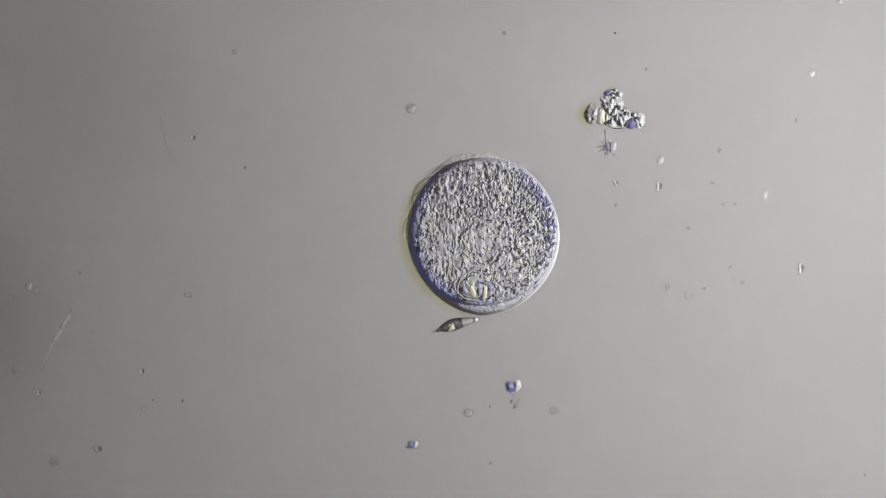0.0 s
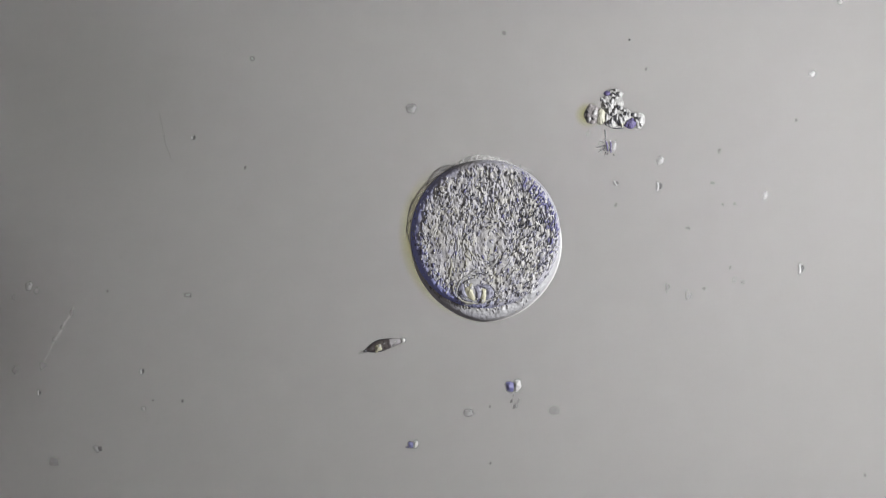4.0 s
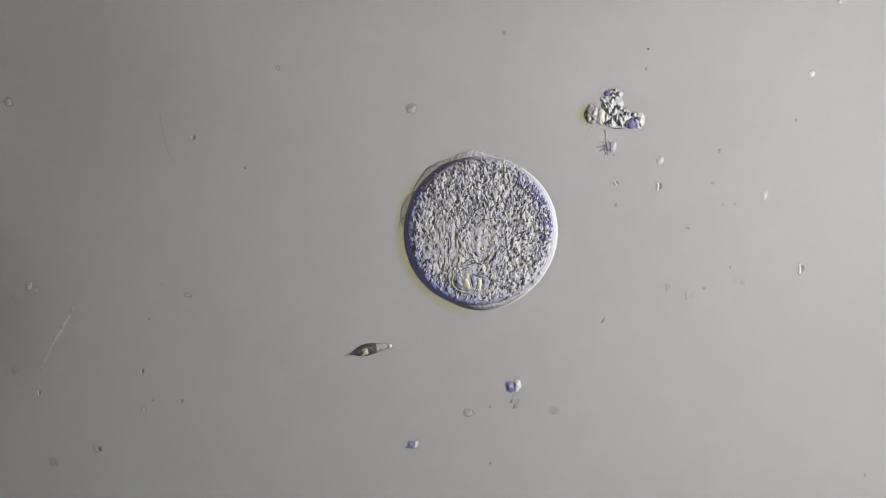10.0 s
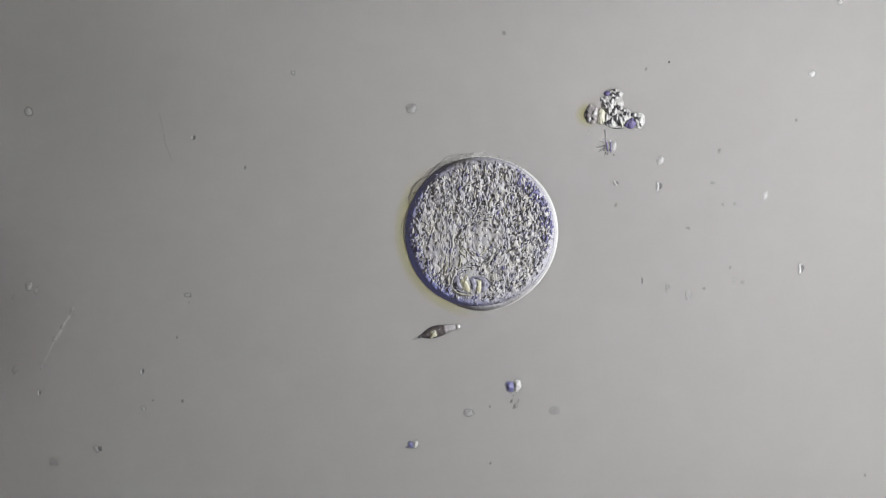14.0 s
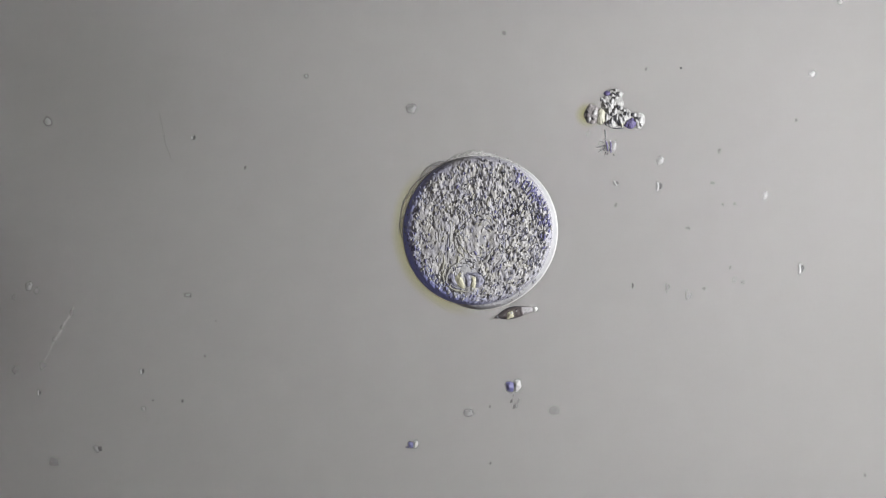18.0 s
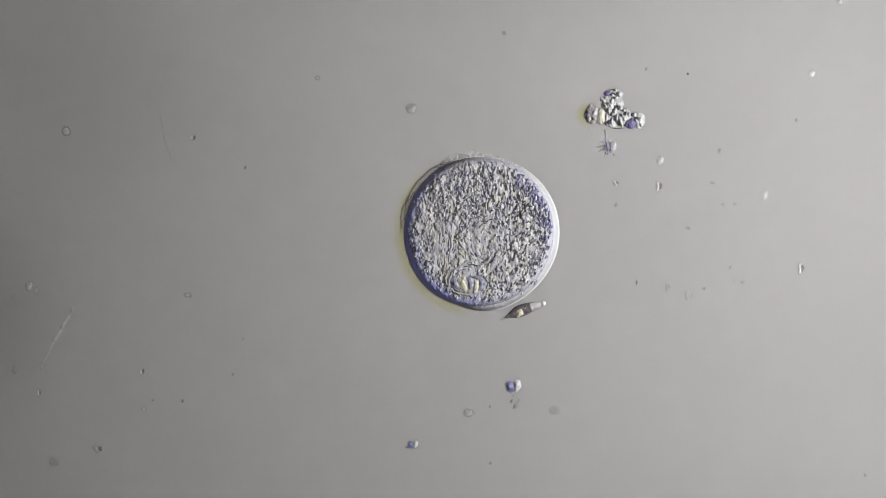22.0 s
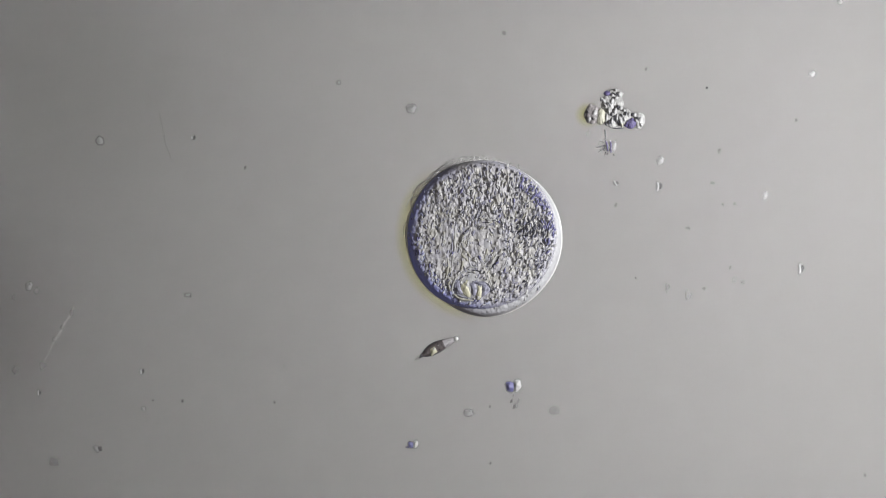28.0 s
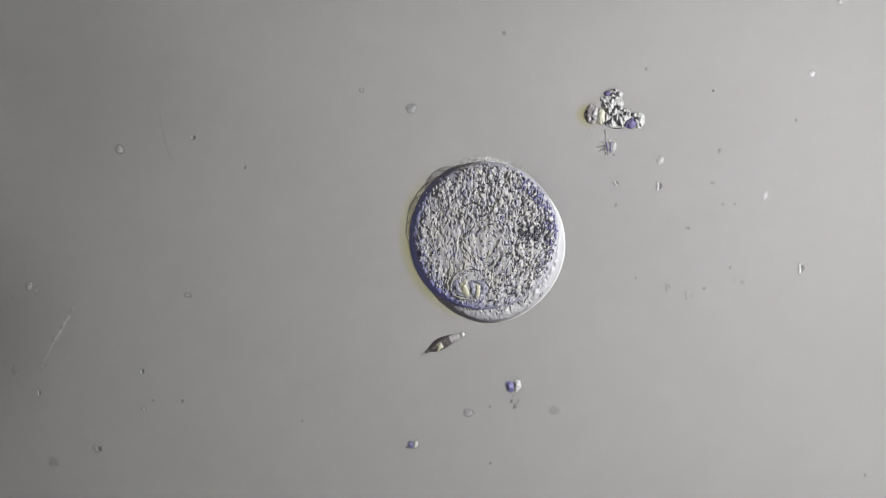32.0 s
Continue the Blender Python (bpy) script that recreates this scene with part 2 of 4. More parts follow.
def crowd(x, y):
    """How densely grains crowd: most in the upper and outer part, least about the nucleus and the mouth."""
    d = 0.34 + 0.66 / (1 + math.exp(-(0.85 * y + 0.55 * x + 0.004) / 0.018))
    return min(1.0, d + 0.35 * max(0.0, (math.hypot(x, y) - 0.085) / 0.04))


NUCLEUS = (0.004, -0.012)
SMOOTH = ((-0.020, -0.094, 0.036), (-0.036, -0.045, 0.030), (-0.080, -0.030, 0.022), (0.004, -0.012, 0.037), (0.030, -0.050, 0.018))


def wrinkle(x, y):
    """Upright ripples a few millimetres apart that cover the grainy plasm."""
    w = noise.noise_vector(Vector((x * 60, y * 60, 3.3))) * 0.004
    p = Vector(((x + 0.2 * y + w.x) * 190, (y + w.y) * 75, 0.7))
    ripple = noise.noise(p)
    grit = noise.noise(Vector((x * 330, y * 170, 5.5)))
    much = (0.75 + 0.6 * noise.noise(Vector((x * 24, y * 24, 9.9)))) * (0.45 + 0.55 * crowd(x, y))
    for cx, cy, r in SMOOTH:
        much *= min(1.0, 0.18 + 0.82 * (math.hypot(x - cx, y - cy) / r) ** 2)
    return much * (0.0031 * ripple + 0.0017 * grit)


def relief(x, y, share, fine):
    fade = max(0.0, min(1.0, (0.97 - share) / 0.10))
    return fade * (swell(x, y) + (wrinkle(x, y) if fine else 0.0))


def pout(a, much, middle=266, wide=26):
    """How far a round body stands out on one side, by the bearing of that side and its width in degrees."""
    return much * math.exp(-((math.degrees(a) % 360 - middle) / wide) ** 2)


def dome(radius, half, power=24.0, sides=144, wave=0.0, seed=0.0, fine=False, much=0.0, middle=266, wide=26):
    """A round body flattened to look evenly lit from above: level on top, steep at the limb, resting at 0."""
    bm = bmesh.new()
    rs = [radius * (1 - (1 - k / 40) ** 1.7) for k in range(1, 40)] + [radius]
    if fine:
        rs = [radius * k / 150 for k in range(1, 143)] + [radius * (0.949 + 0.051 * (1 - (1 - k / 12) ** 2)) for k in range(13)]
    top, rings = bm.verts.new((0, 0, 2 * half)), []
    low = bm.verts.new((0, 0, 0))
    for sign in (1, -1):
        block = []
        for r in (rs if sign > 0 else rs[:-1:6] if fine else rs[:-1]):
            ring = []
            for s in range(sides):
                a = 2 * math.pi * s / sides
                k = 1 + wave * noise.noise(Vector((math.cos(a) * 1.5, math.sin(a) * 1.5, seed))) + pout(a, much, middle, wide)
                ring.append(bm.verts.new((r * k * math.cos(a), r * k * math.sin(a), half + sign * dome_height(r, radius, half, power) + (relief(r * math.cos(a), r * math.sin(a), r / radius, fine) if sign > 0 else 0))))
            block.append(ring)
        rings.append(block)
    chain = rings[0] + rings[1][::-1]
    for a, b in zip(chain, chain[1:]):
        for s in range(sides):
            bm.faces.new((a[s], b[s], b[(s + 1) % sides], a[(s + 1) % sides]))
    for s in range(sides):
        bm.faces.new((top, chain[0][s], chain[0][(s + 1) % sides]))
        bm.faces.new((low, chain[-1][(s + 1) % sides], chain[-1][s]))
    bmesh.ops.recalc_face_normals(bm, faces=bm.faces)
    return bm


# ---- setting: the slide and the lit field under it ----
field = part("backdrop", box((-2.0, -1.25, -1.06), (2.0, 1.25, -1.0)), FIELD, smooth=False)
tagged(field, "plain grey frosted field glass far below the slide", "backdrop", kind="structure")
slide = part("glass_slide", box((-1.3, -0.8, -0.16), (1.3, 0.8, 0)), GLASS, smooth=False)
tagged(slide, "clear flat glass microscope slide", "glass slide", kind="structure")
slide.visible_shadow = False

# ---- the large round cell ----
RAD, HALF = 0.1315, 0.036
cell = tagged(new("cell"), "round granular grey microbe with blue-shaded limb and pale rim", "cell")
cell.location = (*at(854, 411), 0)
lobe = part("clear_lobe", dome(0.1322, 0.030, 24.0, 420, 0.012, 3.0, fine=True, much=0.045), LOBE, cell, "clear smooth bulging plasm with few grains")
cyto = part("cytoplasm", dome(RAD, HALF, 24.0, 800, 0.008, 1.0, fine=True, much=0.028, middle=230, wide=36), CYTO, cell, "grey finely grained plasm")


def ring_tube(radius, z, thick, a0, a1, steps, wave=0.0, seed=0.0, much=0.0, middle=266, wide=26):
    pts, rad = [], []
    for k in range(steps + 1):
        a = radians(a0 + (a1 - a0) * k / steps)
        w = 1 + wave * noise.noise(Vector((math.cos(a) * 1.5, math.sin(a) * 1.5, seed))) + pout(a, much, middle, wide)
        pts.append((radius * w * math.cos(a), radius * w * math.sin(a), z))
        rad.append(thick * (0.10 + 0.90 * math.sin(math.pi * k / steps) ** 0.8))
    return tube(pts, rad, 8)


part("pellicle", ring_tube(RAD - 0.0022, HALF + 0.0245, 0.0015, -50, 98, 90, 0.008, 1.0), BRIGHT_LIMB, cell, "soft pale glassy rim")
# added band paints the limb's pale optical brightness on this side
band = ring_tube(RAD - 0.0070, 0, 0.0065, -60, 68, 90, 0.008, 1.0)
for v in band.verts:
    v.co.z = HALF + dome_height(math.hypot(v.co.x, v.co.y), RAD, HALF) + 0.0004 + 0.10 * v.co.z
part("bright_limb", band, BRIGHT_LIMB, cell, "clear pale lilac band painting the bright limb")
part("pellicle", ring_tube(RAD + 0.0006, HALF + 0.012, 0.0011, 70, 265, 90, 0.008, 1.0, 0.028, 230, 36), PELLICLE, cell, "thin pale outer skin")
part("lobe_rim", ring_tube(0.1319, 0.034, 0.0021, -110, 92, 100, 0.012, 3.0, 0.045), PELLICLE, lobe, "pale glassy rim")


# crescent film painting the yellow optical fringe along the shaded side
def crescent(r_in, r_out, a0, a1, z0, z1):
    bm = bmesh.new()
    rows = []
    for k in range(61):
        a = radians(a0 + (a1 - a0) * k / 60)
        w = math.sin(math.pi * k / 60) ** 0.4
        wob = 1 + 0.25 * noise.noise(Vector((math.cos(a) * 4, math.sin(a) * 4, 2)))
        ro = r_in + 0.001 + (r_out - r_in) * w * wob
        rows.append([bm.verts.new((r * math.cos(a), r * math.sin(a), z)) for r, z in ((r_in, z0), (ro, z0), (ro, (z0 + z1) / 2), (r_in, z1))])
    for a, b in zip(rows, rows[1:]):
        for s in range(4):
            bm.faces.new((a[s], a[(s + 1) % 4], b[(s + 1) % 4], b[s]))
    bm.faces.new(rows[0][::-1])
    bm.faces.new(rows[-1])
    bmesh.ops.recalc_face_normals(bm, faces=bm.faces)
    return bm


part("fringe_layer", crescent(0.125, 0.172, 112, 282, 0.001, 0.008), FRINGE, cell, "thin yellowish clear film painting the optical fringe")

# ---- grains in the cell ----
rng = np.random.default_rng(7)


def on_top(x, y, lift=0.0):
    return (x, y, dome_height(math.hypot(x, y), RAD, HALF) + HALF + swell(x, y) + lift)


def grain_mesh(length, width, bend, seed):
    """One rice-shaped grain, long in y."""
    bm = bmesh.new()
    bmesh.ops.create_uvsphere(bm, u_segments=8, v_segments=6, radius=1)
    off = Vector((seed * 2.1, seed * 5.3, 0))
    for v in bm.verts:
        x, y, z = v.co.x, v.co.z, v.co.y
        k = 1 + 0.25 * noise.noise(Vector((x, y, z)) * 1.3 + off)
        v.co = Vector((x * width * k + bend * (y * y - 0.4), y * length * k, z * width * 0.95 * k))
    me = bpy.data.meshes.new("granule")
    bmesh.ops.recalc_face_normals(bm, faces=bm.faces)
    bm.to_mesh(me)
    bm.free()
    return me


SHAPES = [grain_mesh(rng.uniform(0.0024, 0.0054), rng.uniform(0.0012, 0.0019), rng.normal(0, 0.0010), k) for k in range(14)]
CORES = [(np.array([v.co[:] for v in me.vertices]), [tuple(p.vertices) for p in me.polygons]) for me in SHAPES]


def bearing(x, y):
    """How a grain lies at a place, in degrees from upright: combed upright to match the relief seen from above, and
    round the nucleus.
    """
    comb = -10 + 26 * noise.noise(Vector((x * 22, y * 22, 6.1))) - 18 * max(0.0, min(1.0, (x - y - 0.02) / 0.08))
    dx, dy = x - NUCLEUS[0], y - NUCLEUS[1]
    d = math.hypot(dx, dy)
    round_it = math.exp(-((d - 0.034) / 0.014) ** 2)
    tangent = math.degrees(math.atan2(dy, dx))
    tangent = (tangent - comb + 90) % 180 - 90 + comb
    return comb + 0.75 * round_it * (tangent - comb)


def reach(x, y):
    """How far out the grains lie: to the limb on one side, leaving a clear band on the other."""
    a = math.degrees(math.atan2(y, x)) % 360
    band = max(0.0, min(1.0, (a - 70) / 40, (280 - a) / 40))
    return 0.1258 - 0.0088 * band * (1 + 0.35 * noise.noise(Vector((a * 0.06, 2.2, 0))))


def bare(x, y):
    """Share of grains missing at a place, most over the smooth patches."""
    gone = 0.62 * (1 - crowd(x, y))
    for cx, cy, r in SMOOTH:
        gone = max(gone, 0.92 - 0.7 * (math.hypot(x - cx, y - cy) / r) ** 2)
    return gone


def spots(dx, dy):
    """Grain places on the dome, uneven, sparse over the clear patches."""
    got = []
    for j in range(-26, 27):
        for i in range(-36, 37):
            x = (i + 0.5 * (j % 2)) * dx + rng.normal(0, dx * 0.22)
            y = j * dy + rng.normal(0, dy * 0.22)
            if math.hypot(x, y) > reach(x, y) or rng.random() < bare(x, y):
                continue
            got.append((*on_top(x, y, 0.8 * wrinkle(x, y) - 0.0006 + rng.normal(0, 0.0008)),))
    return got


places = spots(0.0050, 0.0074)
rng.shuffle(places)
inner = [p for p in places if math.hypot(p[0], p[1]) < 0.112]
single, joined = inner[:280], inner[280:] + [p for p in places if math.hypot(p[0], p[1]) >= 0.112]
wander = []
for k, (x, y, z) in enumerate(single):
    turn = bearing(x, y) + rng.normal(0, 17)
    ob = mesh_part("granule", SHAPES[k % 14], None, cyto, m=pose(x, y, z + 0.0003, rng.uniform(-10, 10), 0, turn))
    if not ob.data.materials:
        ob.data.materials.append(GRAIN)
    wander.append((ob, (x, y, z + 0.0003), turn))
masses = []
for s in range(8):
    verts, faces = [], []
    for x, y, z in joined[s::8]:
        co, fs = CORES[rng.integers(14)]
        turn = np.array(Euler((0, 0, radians(bearing(x, y) + rng.normal(0, 17)))).to_matrix())
        base = len(verts)
        verts += [tuple(c) for c in co @ turn.T * rng.uniform(0.75, 1.2) + np.array((x, y, z))]
        faces += [tuple(base + v for v in f) for f in fs]
    me = bpy.data.meshes.new("granule_mass")
    me.from_pydata(verts, [], faces)
    masses.append(tagged(mesh_part("granule_mass", me, GRAIN_MASS, cyto, "many small pale and dark grains"), kind="stuff"))


def joined_bits(name, count, length, width, lift, mat, label, spread, far, sparse=1.0, taken=None, gap=0.0, curl=0.25, side=0.0):
    """Many small bits strewn over the cell's upper face, in one mesh."""
    verts, faces = [], []
    for k in range(count):
        a, r = rng.uniform(0, 2 * math.pi), far * rng.random() ** 0.5
        x, y = r * math.cos(a), r * math.sin(a)
        if r > reach(x, y) - 0.001 or rng.random() < sparse * bare(x, y) + side * max(0.0, min(1.0, 0.5 - x / 0.09)):
            continue
        if taken is not None:
            if any(abs(x - q[0]) < gap and abs(y - q[1]) < 1.5 * gap for q in taken):
                continue
            taken.append((x, y))
        co, fs = CORES[rng.integers(14)]
        co = co / np.abs(co).max(axis=0) * np.array((width * rng.uniform(0.7, 1.3), length * rng.uniform(0.6, 1.4), width * 1.2))
        co[:, 0] += rng.normal(0, curl) * length * (co[:, 1] / length) ** 2
        turn = np.array(Euler((0, 0, radians(bearing(x, y) + rng.normal(0, spread)))).to_matrix())
        base = len(verts)
        verts += [tuple(c) for c in co @ turn.T + np.array(on_top(x, y, 0.8 * wrinkle(x, y) + lift))]
        faces += [tuple(base + v for v in f) for f in fs]
    me = bpy.data.meshes.new(name)
    me.from_pydata(verts, [], faces)
    return tagged(mesh_part(name, me, mat, cyto, label), kind="stuff")


strand_places = []
# thin dark strands stand in for the shaded gaps between grains
masses += [joined_bits("dark_strand_mass", 360, 0.0034, 0.00090, 0.0012, DEEP, "many thin dark strands painting the shade between grains", 24, 0.125, 1.35, strand_places, 0.0050, side=0.5) for k in range(3)]
masses += [joined_bits("dusky_strand_mass", 260, 0.0040, 0.0011, 0.0003, DUSK, "many thin dusky strands", 24, 0.122, 0.75) for k in range(2)]
masses += [joined_bits("dark_dot_mass", 110, 0.0016, 0.0012, 0.0014, DEEP, "scattered dark dots", 40, 0.125, 1.5, side=0.6) for k in range(2)]
masses += [joined_bits("bright_dot_mass", 70, 0.0019, 0.0015, 0.0012, ICE, "scattered bright dots", 40, 0.127, 0.7) for k in range(2)]
masses += [joined_bits("yellow_grain_mass", 60, 0.0042, 0.0016, 0.0001, STRAW, "scattered yellowish grains", 20, 0.105, 0.4)]
for k in range(40):
    a, r = radians(rng.normal(222, 22)), 0.1285 - 0.026 * rng.random() ** 1.3
    x, y = r * math.cos(a), r * math.sin(a)
    s = rng.uniform(0.6, 1.7)
    part("bright_droplet", blob(0.0013 * s, 0.0019 * s, 0.0012 * s, 0.5, k, 2, lift=False), (ICE, FLINT)[k % 2], cyto, "", pose(*on_top(x, y, 0.0005 * s), 0, 0, rng.uniform(-40, 40)))
for s in range(2):
    verts, faces = [], []
    for k in range(130):
        a, r = rng.normal(214, 30), 0.1290 - 0.022 * rng.random() ** 1.2
        x, y = r * math.cos(radians(a)), r * math.sin(radians(a))
        co, fs = CORES[rng.integers(14)]
        turn = np.array(Euler((0, 0, radians(rng.normal(-10, 30)))).to_matrix())
        base = len(verts)
        verts += [tuple(c) for c in co @ turn.T * rng.uniform(0.7, 1.15) + np.array(on_top(x, y, -0.0006))]
        faces += [tuple(base + v for v in f) for f in fs]
    me = bpy.data.meshes.new("blue_grain_mass")
    me.from_pydata(verts, [], faces)
    tagged(mesh_part("blue_grain_mass", me, (PERI, HYACINTH)[s], cyto, "many blue-grey grains along the limb"), kind="stuff")

# violet grains along the bright limb
violet_shapes = []
for k in range(6):
    me = SHAPES[k].copy()
    me.name = "violet_granule"
    me.materials.clear()
    me.materials.append(VIOLET)
    violet_shapes.append(me)
for k in range(84):
    a, r = radians((8, 26, 45)[k % 3] + rng.normal(0, 8)), 0.1255 - 0.020 * rng.random() ** 1.4
    x, y = r * math.cos(a), r * math.sin(a)
    mesh_part("violet_granule", violet_shapes[k % 6], None, cyto, m=pose(*on_top(x, y, 0.0010), 0, 0, bearing(x, y) + rng.normal(0, 22)))
for k in range(54):
    a, r = (rng.uniform(0, 2 * math.pi), 0.11 * rng.random() ** 0.5) if k < 14 else (radians(rng.normal(218, 24)), 0.1275 - 0.022 * rng.random())
    x, y = r * math.cos(a), r * math.sin(a)
    mesh_part("violet_granule", violet_shapes[k % 6], None, cyto, m=pose(*on_top(x, y, 0.0006), 0, 0, bearing(x, y) + rng.normal(0, 22)))
dark_shapes = []
for k in range(6):
    me = SHAPES[k + 6].copy()
    me.name = "dark_granule"
    me.materials.clear()
    me.materials.append(DEEP)
    dark_shapes.append(me)
dark_patch = tagged(new("dark_patch"), "dense patch of dark grains")
dark_patch.parent = cell
for k in range(44):
    x, y = 0.088 + rng.normal(0, 0.012), 0.008 + rng.normal(0, 0.009)
    mesh_part("dark_granule", dark_shapes[k % 6], None, dark_patch, m=pose(*on_top(x, y, 0.0018), 0, 0, bearing(x, y) + rng.normal(0, 22)))


def fold(points, thick, mat, label, parent, sink=0.0, seed=0.0):
    """A soft winding ridge, or a dark one painting a furrow's shade, through a few points of the cell's upper face."""
    line, rad = [], []
    n = 6 * (len(points) - 1)
    for k in range(n + 1):
        u = k / 6
        i = min(int(u), len(points) - 2)
        p = [Vector((*points[max(0, min(len(points) - 1, i + q))], 0)) for q in (-1, 0, 1, 2)]
        f = u - i
        x, y = (0.5 * (2 * p[1] + f * (p[2] - p[0]) + f * f * (2 * p[0] - 5 * p[1] + 4 * p[2] - p[3]) + f ** 3 * (3 * p[1] - p[0] - 3 * p[2] + p[3])))[:2]
        x += 0.0016 * noise.noise(Vector((k * 0.35, seed, 1.5)))
        y += 0.0012 * noise.noise(Vector((k * 0.35, seed, 8.5)))
        line.append(on_top(x, y, -sink) if parent is cyto else (x, y, -sink))
        rad.append(thick * (0.2 + 0.8 * math.sin(math.pi * k / n) ** 0.7) * (1 + 0.75 * noise.noise(Vector((k * 0.45, seed, thick * 900)))))
    return part("fold", tube(line, rad, 8), mat, parent, label)


# smooth bladders and the soft folds that wind round the nucleus and down beside the mouth
for x, y, rx, ry, lift in ((-0.080, -0.030, 0.017, 0.019, -0.0058), (0.004, -0.010, 0.025, 0.026, -0.0060), (0.040, -0.052, 0.010, 0.012, -0.0052), (0.010, -0.040, 0.011, 0.010, -0.0054)):
    part("bladder", blob(rx, ry, 0.006, 0.25, x * 90, 4, lift=False), VACUOLE, cyto, "smooth pale rounded bladder", pose(*on_top(x, y, lift)))
for k in range(9):
    a0, r = rng.uniform(60, 330), rng.uniform(0.022, 0.044)
    span = rng.uniform(18, 42)
    arc = [(NUCLEUS[0] + r * (1 + 0.30 * noise.noise(Vector((k * 1.3, q * 0.8, 0.5)))) * math.cos(radians(a0 + span * q / 3)), NUCLEUS[1] + r * 1.05 * math.sin(radians(a0 + span * q / 3))) for q in range(4)]
    fold(arc, rng.uniform(0.0014, 0.0023), (MILK, VACUOLE, STRAW)[k % 3], "soft fold round the nucleus", cyto, 0.0002, k)
for k, (pts, thick, mat) in enumerate((
        (((-0.046, 0.020), (-0.049, -0.005), (-0.050, -0.028), (-0.055, -0.058)), 0.0020, MILK),
        (((-0.051, 0.008), (-0.0535, -0.012), (-0.0545, -0.030)), 0.0011, DUSK),
        (((-0.062, -0.040), (-0.060, -0.056), (-0.064, -0.072), (-0.066, -0.084)), 0.0019, STRAW),
        (((-0.038, -0.004), (-0.041, -0.020), (-0.040, -0.036)), 0.0016, MILK),
        (((-0.032, 0.018), (-0.034, 0.004), (-0.031, -0.010)), 0.0014, DUSK),
        (((-0.066, 0.004), (-0.069, -0.010), (-0.067, -0.022)), 0.0015, MILK),
        (((0.008, -0.024), (0.005, -0.036), (0.002, -0.050)), 0.0017, STRAW),
        (((0.024, -0.034), (0.016, -0.048), (0.006, -0.058)), 0.0024, MILK),
        (((0.029, -0.038), (0.022, -0.050), (0.012, -0.060)), 0.0013, DEEP),
        (((0.045, -0.036), (0.040, -0.050), (0.030, -0.062)), 0.0015, VACUOLE),
        (((-0.022, -0.028), (-0.024, -0.044), (-0.019, -0.056)), 0.0016, VACUOLE),
        (((-0.036, -0.044), (-0.036, -0.056), (-0.041, -0.066)), 0.0015, STRAW),
        (((0.020, 0.060), (0.016, 0.048), (0.017, 0.036)), 0.0018, STRAW))):
    fold(pts, thick, mat, "soft winding fold", cyto, 0.0001, k + 20)

# the mouth: a groove with arched lips round bright vacuoles; it shifts as the cell fills
mouth = tagged(new("mouth"), "arched mouth groove with yellowish and bluish vacuoles")
mouth.parent = cell
for x, y, w, h, turn, mat, label in ((-13, 9, 30, 23, 14, BED, "smooth grey bed of the groove"), (1, 0, 5.6, 12.5, -6, AMBER, "bright yellowish upright vacuole"), (-1, -9, 3.6, 4.5, 0, PEARL, "white lower end of the vacuole"),
                                     (11, 3, 6.5, 11, -8, NIGHT, "dusky bluish vacuole"), (-21, 6, 6.6, 13.5, 10, AMBER, "yellowish curved vacuole"), (-18, 13, 4.0, 6.5, 24, PEARL, "pale upper end of the curved vacuole"),
                                     (-9, 4, 6.0, 12, 4, NIGHT, "dusky bluish gap"), (-34, 7, 5.5, 13, 14, NIGHT, "dusky bluish gap"), (-29, 16, 3.0, 4.5, 10, PEARL, "pale bubble"), (3, 15, 12, 3.4, -8, NIGHT, "dusky arch over the vacuole"),
                                     (27, 8, 2.2, 2.4, 0, PEARL, "bright droplet"), (34, 1, 2.4, 2.2, 0, PEARL, "bright droplet"), (36, -10, 2.0, 2.4, 0, PEARL, "bright droplet"), (24, 5, 2.2, 3.4, 20, SMOKE, "dark grain"), (31, -4, 2.2, 3.2, 20, SMOKE, "dark grain")):
    deep = 0.0042 if w > 20 else 0.0038 * min(1.0, 0.35 + w / 8)
    part("vacuole", lens(1.3 * w / 1000, 1.25 * h / 1000, deep, x * 0.31 + y, 0.45, 0.6, 0.4, 9, 28, 0.006 if x < -15 and mat is not BED else -0.002 if w < 8 else 0.0), mat, mouth, label, pose(x / 1000, y / 1000, -0.0022 if w > 20 else 0.0008, 0, 0, turn))
# furrows here are raised tubes; their dark colour paints the crease's shade
for k, (pts, thick, mat, label) in enumerate((
        (((-43, -4), (-46, 8), (-42, 20), (-32, 31), (-18, 36), (-6, 34)), 2.2, MILK, "pale arched lip"),
        (((-39, -3), (-41, 8), (-36, 18), (-27, 26), (-15, 30)), 1.2, DARK, "dark tube painting the shaded furrow inside the lip"),
        (((-50, 2), (-52, 12), (-49, 22)), 1.8, STRAW, "yellowish outer fold"),
        (((-24, 37), (-14, 43), (-2, 42)), 1.6, MILK, "soft upper fold"),
        (((-18, 33), (-7, 38), (5, 35)), 1.1, DARK, "dark tube painting the shaded upper furrow"),
        (((-44, -3), (-35, -10), (-22, -14), (-8, -15)), 2.2, STRAW, "yellowish lower lip"),
        (((-38, -4), (-29, -8), (-16, -11)), 1.1, DUSK, "dusky tube painting the shaded furrow over the lower lip"),
        (((6, 18), (16, 14), (21, 6), (20, -6)), 1.1, DARK, "dark tube painting the shaded furrow round the vacuole"))):
    fold([(x / 1000, y / 1000) for x, y in pts], 0.85 * thick / 1000, mat, label, mouth, -0.0010, k + 50)

